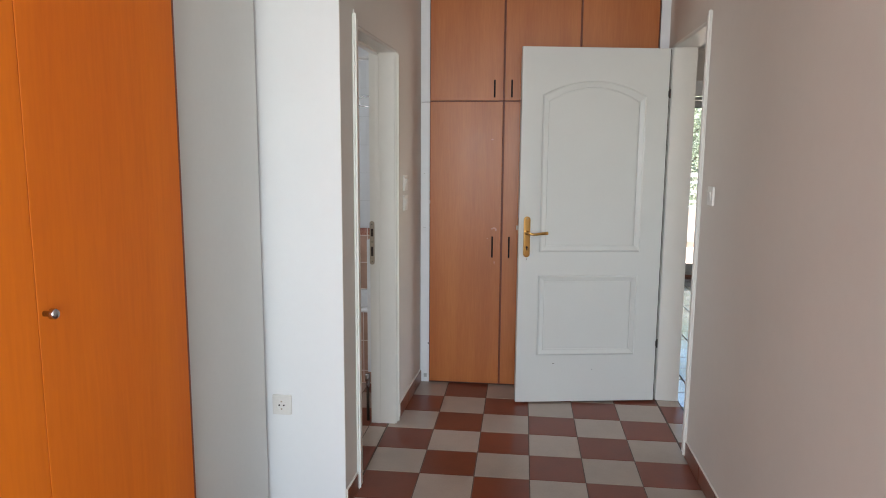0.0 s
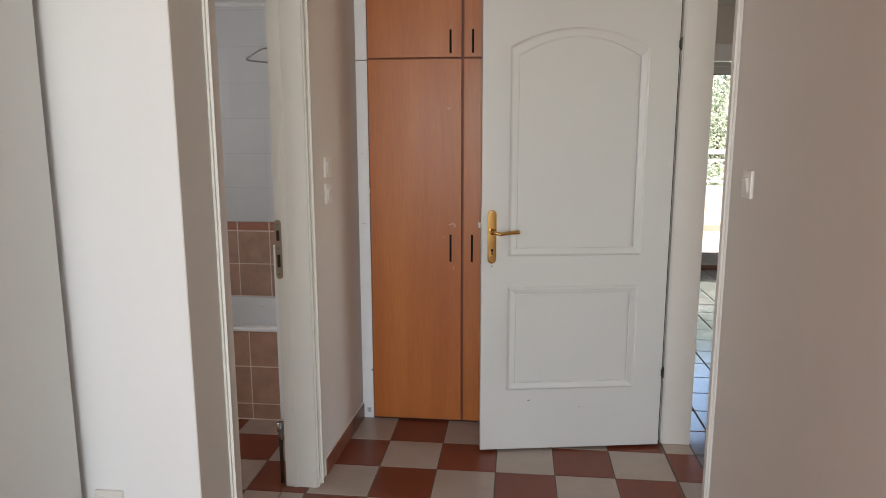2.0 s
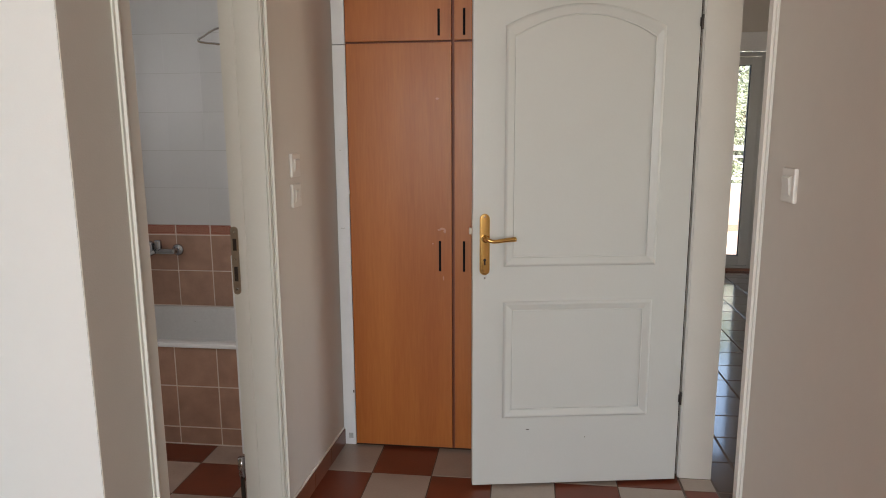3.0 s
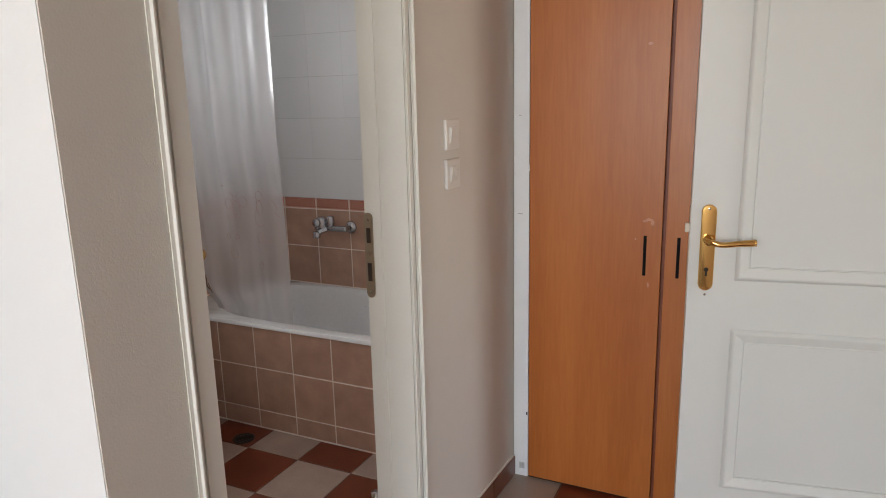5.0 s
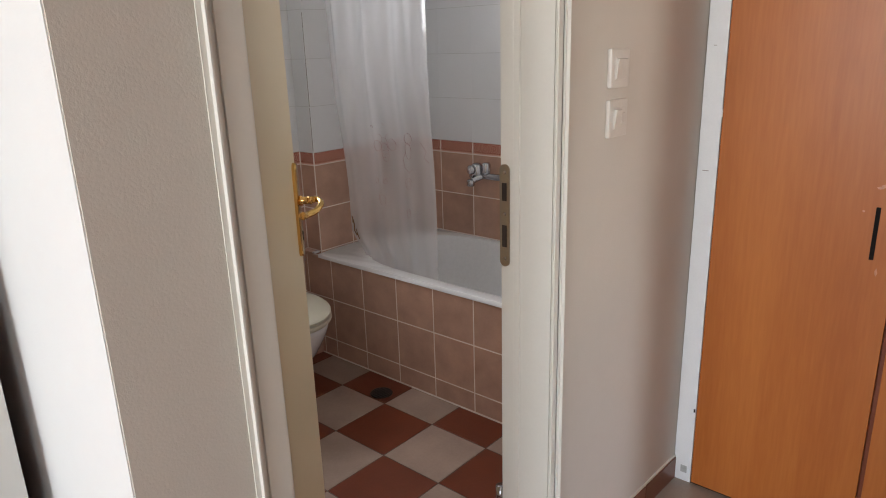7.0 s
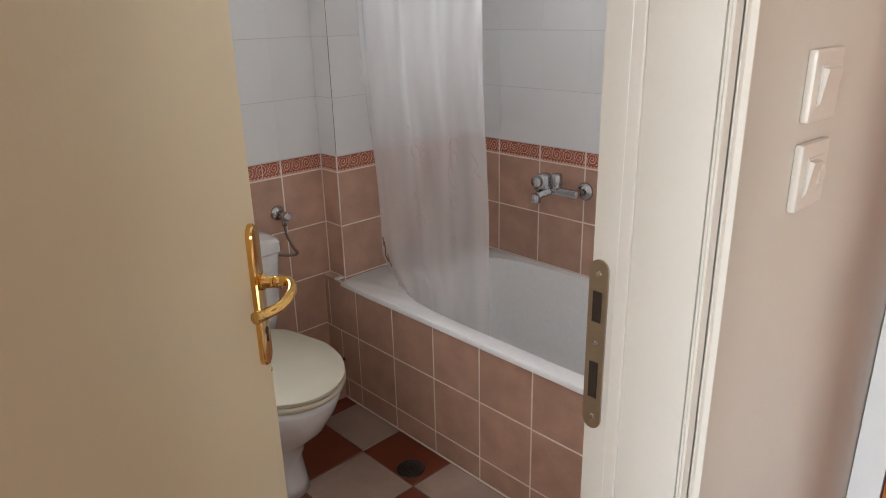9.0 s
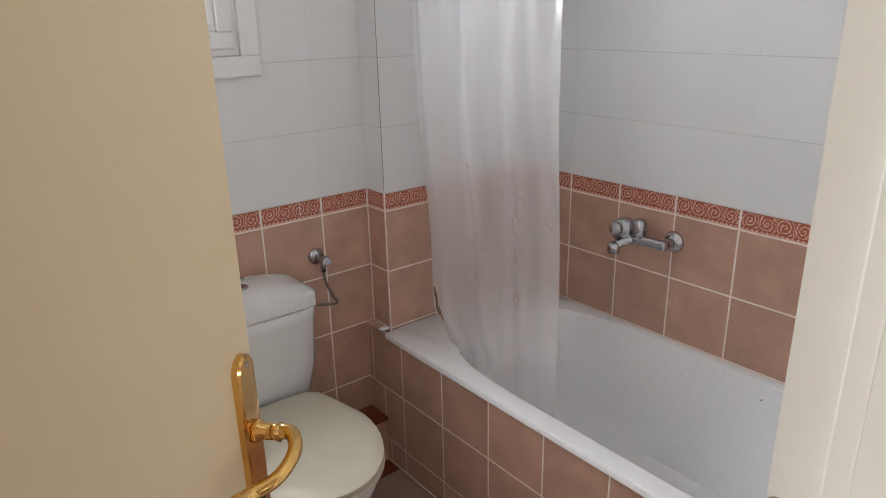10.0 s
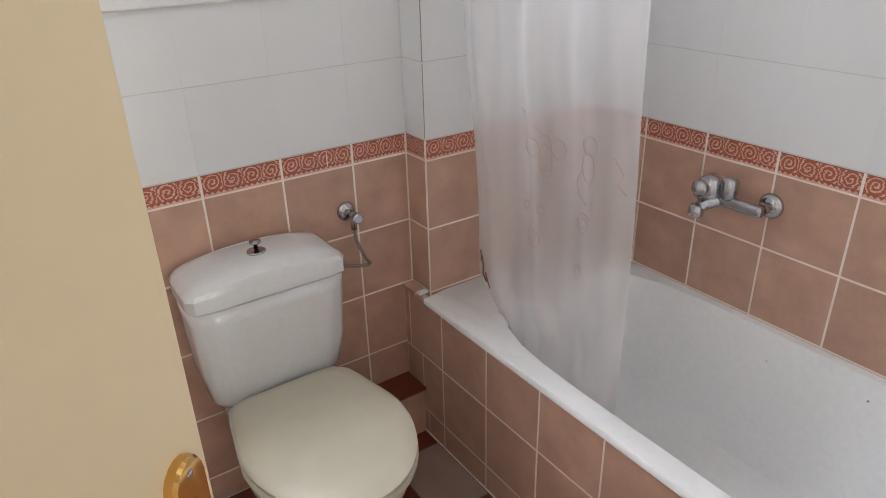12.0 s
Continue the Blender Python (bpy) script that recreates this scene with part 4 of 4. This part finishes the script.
def radiator():
    t = thing("radiator", (-0.249, 3.596, 0), "slim white wall radiator beside the bathroom door frame", "radiator")
    part("panel", boxes(((-0.012, 0.0, 0.27), (0.010, 0.42, 1.0)), bevel=0.004), PVC, t)
    part("valve", lathe([(0.010, 0), (0.012, 0.02), (0.009, 0.03), (0.014, 0.035), (0.014, 0.075)], (-0.008, -0.018, 0.19), "z", 12), CHROME, t, smooth=True)
    part("pipe", tube([(-0.008, -0.018, 0.0), (-0.008, -0.018, 0.19)], 0.008, 10), GAP, t, smooth=True)
    part("bracket", boxes(((0.010, 0.1, 0.5), (0.0138, 0.14, 0.54))), PVC, t)
    return t


radiator()

# tiled pipe box in the corner by the bath
pbox = tagged(part("pipe_box", boxes(((BX0, 4.045, 0.0), (-1.716, 4.175, 0.158))), ROSE_TILE), "small tiled pipe box in the corner beside the bath", "pipe box", kind="structure")
part("cap_tile", boxes(((BX0, 4.038, 0.159), (-1.707, 4.175, 0.170)), bevel=0.002), RED_TILE, pbox, "dark red tile")

corner_crack = tagged(new("column_crack"), "thin dark crack in the joint at the column's corner", "crack", kind="structure")
for z0, z1, w in ((0.932, 1.118, 0.0009), (1.122, 1.30, 0.0012), (1.30, 1.50, 0.0007)):
    part("line", boxes(((COL_X - 0.0005 - w, COL_Y - 0.0008, z0), (COL_X - 0.0005 + w, COL_Y + 0.0004, z1))), HOSE, corner_crack)


def tiny_marks():
    """Scuffs beside the wardrobe's grips, a drip on the tiles and blemishes on the bath."""
    rnd = random.Random(31)
    t = tagged(new("scuffs"), "faint pale scuffs on the wardrobe door beside its grip", "wear marks", kind="structure")
    for x, z, w, h in ((0.392, 1.005, 0.016, 0.006), (0.378, 1.000, 0.010, 0.004), (0.402, 0.995, 0.008, 0.010), (0.372, 1.545, 0.010, 0.005), (0.395, 0.790, 0.004, 0.012), (0.350, 0.940, 0.004, 0.003)):
        bm = bmesh.new()
        ring = [bm.verts.new((x + w * rnd.uniform(0.6, 1.0) * math.cos(a), 4.2457, z + h * rnd.uniform(0.6, 1.0) * math.sin(a))) for a in [2 * math.pi * k / 11 for k in range(11)]]
        bm.faces.new(ring)
        part("scuff", bm, SCUFF, t)
    d = tagged(new("tile_drip"), "thin white drip of joint filler on the border tile", "drip", kind="structure")
    part("drip", tube([(BX0 + 0.0008, 3.975, 0.880), (BX0 + 0.0010, 3.975, 0.918)], [0.0016, 0.0009], 6), GROUT_PALE, d)
    b = tagged(new("bath_blemishes"), "small dark blemishes on the far side of the bath", "wear marks", kind="structure")
    for x, y, z in ((-1.02, 4.765, 0.405), (-0.78, 4.768, 0.430)):
        part("spot", lathe([(0.0026, -0.002), (0.0020, 0.0012), (0.0, 0.0016)], (x, y, z), "-y", 9), HOSE, b)


tiny_marks()

# ---- bathroom window ----


def window_bath():
    t = tagged(new("window_1"), "white pvc tilt window high on the bathroom wall", "window", kind="structure")
    x = BX0
    y0, y1, z0, z1 = 3.10, 3.900, 1.287, 2.04

    def frame_bm(xa, xb, a, b, c, d, w, bev):
        return boxes(((xa, a, c), (xb, b, c + w)), ((xa, a, d - w), (xb, b, d)), ((xa, a, c + w), (xb, a + w, d - w)), ((xa, b - w, c + w), (xb, b, d - w)), bevel=bev)

    part("surround", frame_bm(x - 0.004, x + 0.014, y0, y1, z0, z1, 0.052, 0.004), PVC, t)
    part("frame", frame_bm(x - 0.06, x + 0.004, y0 + 0.053, y1 - 0.053, z0 + 0.053, z1 - 0.053, 0.022, 0.003), PVC, t)
    s = part("sash", frame_bm(x - 0.055, x + 0.018, y0 + 0.064, y1 - 0.066, z0 + 0.070, z1 - 0.066, 0.042, 0.005), PVC, t)
    part("glazing_bead", frame_bm(x - 0.045, x + 0.004, y0 + 0.106, y1 - 0.108, z0 + 0.112, z1 - 0.108, 0.018, 0.003), PVC, s)
    part("gasket", frame_bm(x - 0.040, x - 0.006, y0 + 0.124, y1 - 0.126, z0 + 0.130, z1 - 0.126, 0.006, 0), GASKET, s)
    g = part("pane", boxes(((x - 0.030, y0 + 0.13, z0 + 0.136), (x - 0.026, y1 - 0.132, z1 - 0.132))), GLASS, s)
    g.visible_shadow = False
    return t


window_bath()

# ---- balcony door, balcony and garden ----


def balcony_door():
    t = tagged(new("window_2"), "white pvc balcony door with a shutter box above", "balcony door", kind="structure")
    y = 8.42
    part("shutter_box", boxes(((1.54, y - 0.03, 2.125), (3.0, y + 0.0, 2.30)), bevel=0.006), PVC, t)
    part("frame", boxes(((1.54, y - 0.01, 0.02), (1.60, y + 0.07, 2.12)), ((2.94, y - 0.01, 0.02), (2.985, y + 0.07, 2.12)), ((1.60, y - 0.01, 2.08), (2.94, y + 0.07, 2.12)), ((1.60, y - 0.01, 0.02), (2.94, y + 0.07, 0.05)), bevel=0.004), GREY_PVC, t)
    for a2, b2 in ((1.603, 2.27), (2.275, 2.937)):
        w = 0.092
        s = part("sash", boxes(((a2, y - 0.02, 0.055), (a2 + 0.07, y + 0.04, 2.075)), ((b2 - w, y - 0.02, 0.055), (b2, y + 0.04, 2.075)), ((a2 + 0.07, y - 0.02, 0.055), (b2 - w, y + 0.04, 0.15)), ((a2 + 0.07, y - 0.02, 2.0), (b2 - w, y + 0.04, 2.075)), bevel=0.004), GREY_PVC, t)
        part("gasket", boxes(((a2 + 0.07, y - 0.004, 0.15), (a2 + 0.078, y + 0.02, 2.0)), ((b2 - w - 0.008, y - 0.004, 0.15), (b2 - w, y + 0.02, 2.0)), ((a2 + 0.078, y - 0.004, 0.15), (b2 - w - 0.008, y + 0.02, 0.158)), ((a2 + 0.078, y - 0.004, 1.992), (b2 - w - 0.008, y + 0.02, 2.0))), GASKET, s)
        g = part("pane", boxes(((a2 + 0.07, y + 0.006, 0.15), (b2 - w, y + 0.010, 2.0))), GLASS, s)
        g.visible_shadow = False
    part("threshold", boxes(((1.54, y - 0.05, 0.0), (2.985, y + 0.2, 0.025)), bevel=0.003), SKIRT, t, "brown clay threshold")
    return t


balcony_door()
balcony = structure("balcony", boxes(((1.0, 8.62, -0.25), (6.0, 11.3, -0.014))), GROUT_PALE, "balcony slab")
structure("parapet", boxes(((1.0, 11.1, -0.014), (6.0, 11.28, 0.60))), BALC_WALL, "cream painted parapet of the balcony")
structure("parapet_cap", boxes(((1.0, 11.08, 0.60), (6.0, 11.30, 0.64)), bevel=0.004), PVC, "white cap of the parapet")
structure("balcony_skirting", boxes(((1.0, 11.085, -0.008), (6.0, 11.1, 0.09))), TERRACOTTA)


def railing():
    t = thing("balcony_railing", (3.5, 11.19, 0.64), "white metal railing on the balcony parapet", "railing")
    part("top_rail", boxes(((-2.5, -0.03, 0.46), (2.5, 0.03, 0.52)), bevel=0.004), PVC, t)
    part("mid_rail", boxes(((-2.5, -0.015, 0.36), (2.5, 0.015, 0.39))), PVC, t)
    part("low_rail", boxes(((-2.5, -0.015, 0.06), (2.5, 0.015, 0.09))), PVC, t)
    for k in range(6):
        x = -2.5 + k
        part("post", boxes(((x - 0.02, -0.02, 0.0), (x + 0.02, 0.02, 0.46))), PVC, t)
    for k in range(10):
        x = -2.5 + 0.5 * k
        part("diagonal", tube([(x, 0, 0.09), (x + 0.5, 0, 0.36)], 0.009, 6), PVC, t)
        part("diagonal", tube([(x + 0.5, 0.0, 0.09), (x, 0.0, 0.36)], 0.009, 6), PVC, t)
    return t


railing()
ground = structure("ground", boxes(((-400, -400, -3.4), (400, 400, -3.2))), GROUND, "dry ground below the house")


def tree(at, height, spread, seed):
    rnd = random.Random(seed)
    t = thing("tree", at, "green garden tree beyond the balcony, lit by the sun", "tree", "garden trees")
    bm = tube(curve_points([(0, 0, 0), (0.1, 0, height * 0.25), (-0.05, 0.1, height * 0.55), (0.05, 0, height * 0.85)], 5), [0.18 - 0.009 * i for i in range(16)], 8)
    blobs = []
    for k in range(26):
        a, r = rnd.uniform(0, 6.28), spread * math.sqrt(rnd.random()) * 0.8
        z = height * rnd.uniform(0.4, 1.0)
        blobs.append((r * math.cos(a), r * math.sin(a), z, rnd.uniform(0.35, 0.8)))
        tube([(0, 0, z * 0.6), (0.5 * blobs[-1][0], 0.5 * blobs[-1][1], z * 0.85), blobs[-1][:3]], [0.05, 0.03, 0.012], 5, bm)
    part("trunk", bm, BARK, t)
    verts, faces = [], []
    for x, y, z, s in blobs:
        for _ in range(1500):
            d = Vector((rnd.gauss(0, 1), rnd.gauss(0, 1), rnd.gauss(0, 0.8))).normalized() * s * rnd.random() ** 0.4
            c = Vector((x, y, z)) + d
            u = Vector((rnd.gauss(0, 1), rnd.gauss(0, 1), rnd.gauss(0, 1))).normalized()
            v = u.orthogonal().normalized()
            l = rnd.uniform(0.028, 0.05)
            i = len(verts)
            verts += [c - u * l, c + v * l * 0.4, c + u * l, c - v * l * 0.4]
            faces.append((i, i + 1, i + 2, i + 3))
    me = bpy.data.meshes.new("crown")
    me.from_pydata([tuple(v) for v in verts], [], faces)
    me.materials.append(LEAF)
    cr = new("crown", me)
    cr.parent = t
    return t


for k, (x, y, hgt, sp) in enumerate(((3.2, 16.5, 6.0, 1.9), (5.6, 18.5, 7.4, 2.3), (2.0, 21.0, 8.0, 2.4), (7.8, 22.0, 9.0, 2.8), (4.6, 24.0, 10.0, 3.0))):
    tree((x, y, -3.2), hgt, sp, 11 + k)

# ---- skirting ----


def skirting(name, p, q, inward, n, label="brown glazed skirting tiles with a white joint above"):
    s = tagged(new(name), label, "skirting", kind="structure")
    p, q, w = Vector(p), Vector(q), Vector(inward)
    d = (q - p)
    for k in range(n):
        a, b = p + d * (k / n) + d.normalized() * 0.0012, p + d * ((k + 1) / n) - d.normalized() * 0.0012
        part("tile", prism([tuple(a), tuple(b), tuple(b + w * 0.009), tuple(a + w * 0.009)], 0.0, 0.076, 0.0015), SKIRT, s)
    part("joint", prism([tuple(p), tuple(q), tuple(q + w * 0.006), tuple(p + w * 0.006)], 0.0, 0.081), TRIM, s)
    return s


skirting("baseboard", (wall_x(3.650), 3.650), (wall_x(4.256), 4.256), (1, 0), 3)
skirting("baseboard_near", (wall_x(2.653), 2.653), (wall_x(2.803), 2.803), (1, 0), 1)
skirting("baseboard_right", (RX, 0.2), (RX, 3.330), (-1, 0), 12)

# ---- floor tiles ----
PITCH, GX, GY = 0.2525, 0.117, 4.010
TILE_CACHE = {}


def tile_mesh(w, d, h, mat, bev=0.0015):
    key = (round(w, 3), round(d, 3), round(h, 4), mat.name)
    if key not in TILE_CACHE:
        bm = bmesh.new()
        b = bev
        lo = [bm.verts.new((sx * w / 2, sy * d / 2, 0)) for sx, sy in ((-1, -1), (1, -1), (1, 1), (-1, 1))]
        mi = [bm.verts.new((sx * w / 2, sy * d / 2, h - b)) for sx, sy in ((-1, -1), (1, -1), (1, 1), (-1, 1))]
        hi = [bm.verts.new((sx * (w / 2 - b), sy * (d / 2 - b), h)) for sx, sy in ((-1, -1), (1, -1), (1, 1), (-1, 1))]
        bm.faces.new(hi)
        for a, c in ((lo, mi), (mi, hi)):
            for i in range(4):
                bm.faces.new((a[i], a[(i + 1) % 4], c[(i + 1) % 4], c[i]))
        uv = bm.loops.layers.uv.new("uv")
        for f in bm.faces:
            for lp in f.loops:
                lp[uv].uv = (lp.vert.co.x / w + 0.5, lp.vert.co.y / d + 0.5)
        me = bpy.data.meshes.new("tile")
        bm.to_mesh(me)
        bm.free()
        me.materials.append(mat)
        TILE_CACHE[key] = me
    return TILE_CACHE[key]


def lay(x0, x1, y0, y1, parent, pick, joint=0.004, pitch=PITCH, gx=GX, gy=GY, name="tile", jig=0.0004):
    rnd = random.Random(int(1000 * (x0 + y0)) & 0xFFFF)
    i0, i1 = math.floor((x0 - gx) / pitch), math.ceil((x1 - gx) / pitch)
    j0, j1 = math.floor((y0 - gy) / pitch), math.ceil((y1 - gy) / pitch)
    for i in range(i0, i1):
        for j in range(j0, j1):
            a, b = max(x0, gx + i * pitch), min(x1, gx + (i + 1) * pitch)
            c, d = max(y0, gy + j * pitch), min(y1, gy + (j + 1) * pitch)
            if b - a < 0.012 or d - c < 0.012:
                continue
            mat = pick(i, j)
            ob = new(name, tile_mesh(b - a - joint, d - c - joint, 0.008, mat))
            ob.matrix_basis = pose((a + b) / 2, (c + d) / 2, -0.008 + rnd.uniform(-jig, 0), rnd.uniform(-0.06, 0.06), rnd.uniform(-0.06, 0.06), 0)
            ob.parent = parent


def checker(i, j):
    return RED_TILE if (i + j) % 2 == 0 else PALE_TILE


lay(-0.14, RX, 1.4, 4.268, floor, checker)
lay(-0.235, -0.14, DN, DF, floor, checker)
lay(BX0, -0.235, 2.71, 4.173, floor, lambda i, j: RED_TILE if (i + j) % 2 == 0 else PALE_TILE_BATH_LIGHT)
structure("bath_joint", boxes(((BX0, 4.1735, -0.006), (BX1, 4.1765, 0.001))), GROUT_PALE, "pale joint along the foot of the bath")
lay(RX, RX + 0.127, 3.395, 4.108, floor, checker)
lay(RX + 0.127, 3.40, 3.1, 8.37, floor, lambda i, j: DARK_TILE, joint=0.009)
lay(2.0, 4.6, 8.62, 11.085, balcony, lambda i, j: TERRACOTTA, pitch=0.33)

# ---- wall tiles ----
ZL = [0.0, 0.088, 0.283, 0.4825, 0.6765, 0.870]
Z_BORDER = 0.926
ZW = [0.926 + 0.1955 * k for k in range(9)]


def wall_tile(a, b, z0, z1, at, mat, parent, name="tile", joint=0.0046, depth=0.008, upright=None):
    """at: maps a place along the wall to the pose of its surface there; a tile from a to b, z0 to z1."""
    me = tile_mesh(b - a - (upright or joint), z1 - z0 - joint, depth, mat, 0.0003 if mat is WHITE_TILE else 0.0010)
    ob = new(name, me)
    ob.matrix_basis = at((a + b) / 2, (z0 + z1) / 2)
    ob.parent = parent
    return ob


def faces_x(x, s=1):
    """On a wall whose surface faces plus x."""
    return lambda y, z: pose(x - 0.008, y, z, 90, 0, 90)


def faces_minus_y(y):
    return lambda x, z: pose(x, y + 0.008, z, 90, 0, 0)


def tile_wall(name, lines, at, parent, top=6, skip=None, low=0):
    for a, b in zip(lines, lines[1:]):
        for z0, z1 in list(zip(ZL, ZL[1:]))[low:]:
            if skip and skip(a, b, z0, z1):
                continue
            wall_tile(a, b, z0, z1, at, ROSE_TILE, parent)
        wall_tile(a, b, ZL[-1], Z_BORDER, at, BORDER, parent, "border_tile", 0.004, upright=0.006)
        for z0, z1 in zip(ZW[:top], ZW[1:top + 1]):
            if skip and skip(a, b, z0, z1):
                continue
            wall_tile(a, b, z0, z1, at, WHITE_TILE, parent, "tile", 0.0022, upright=0.0001)


w_left = tagged(new("wall_tiling_window"), "rose-brown tiles, a scroll border and white tiles above", "wall tiling", kind="structure")
tile_wall("left", [3.079, 3.273, 3.467, 3.661, 3.855, 4.046, COL_Y], faces_x(BX0), w_left, skip=lambda a, b, z0, z1: z0 > 1.3 and a < 3.85)
w_far = tagged(new("wall_tiling_bath"), "rose-brown tiles, a scroll border and white tiles above the bath", "wall tiling", kind="structure")
tile_wall("far", [COL_X, -1.506, -1.311, -1.115, -0.921, -0.730, -0.536, -0.342, -0.237], faces_minus_y(BY1), w_far, low=2, top=8)
w_col = tagged(new("wall_tiling_column"), "tiles round the column beside the bath", "wall tiling", kind="structure")
tile_wall("col", [BX0, COL_X - 0.004], faces_minus_y(COL_Y), w_col, low=0, top=8)
tile_wall("col2", [COL_Y, 4.400, 4.594, BY1 - 0.008], faces_x(COL_X), w_col, low=2, top=8)

apron = structure("bath_apron", boxes(((BX0, APRON_Y + GB, 0), (BX1, COL_Y, 0.464))), GROUT_PALE, "tiled front of the bath")
AX = [-1.618 + 0.1995 * k for k in range(7)] + [BX1]
for z0, z1, first in ((0.0, 0.082, [BX0, -1.70]), (0.082, 0.279, [BX0, -1.722]), (0.279, 0.472, [BX0, -1.783])):
    xs = first + [x for x in AX]
    for a, b in zip(xs, xs[1:]):
        wall_tile(a, b, z0, z1, faces_minus_y(APRON_Y), ROSE_TILE, apron)
led = tagged(part("ledge_tile", boxes(((BX0, 4.171, 0.470), (-1.742, COL_Y, 0.482)), bevel=0.002), ROSE_TILE), "chipped rose-brown tile on the corner of the bath", "tile", kind="structure")
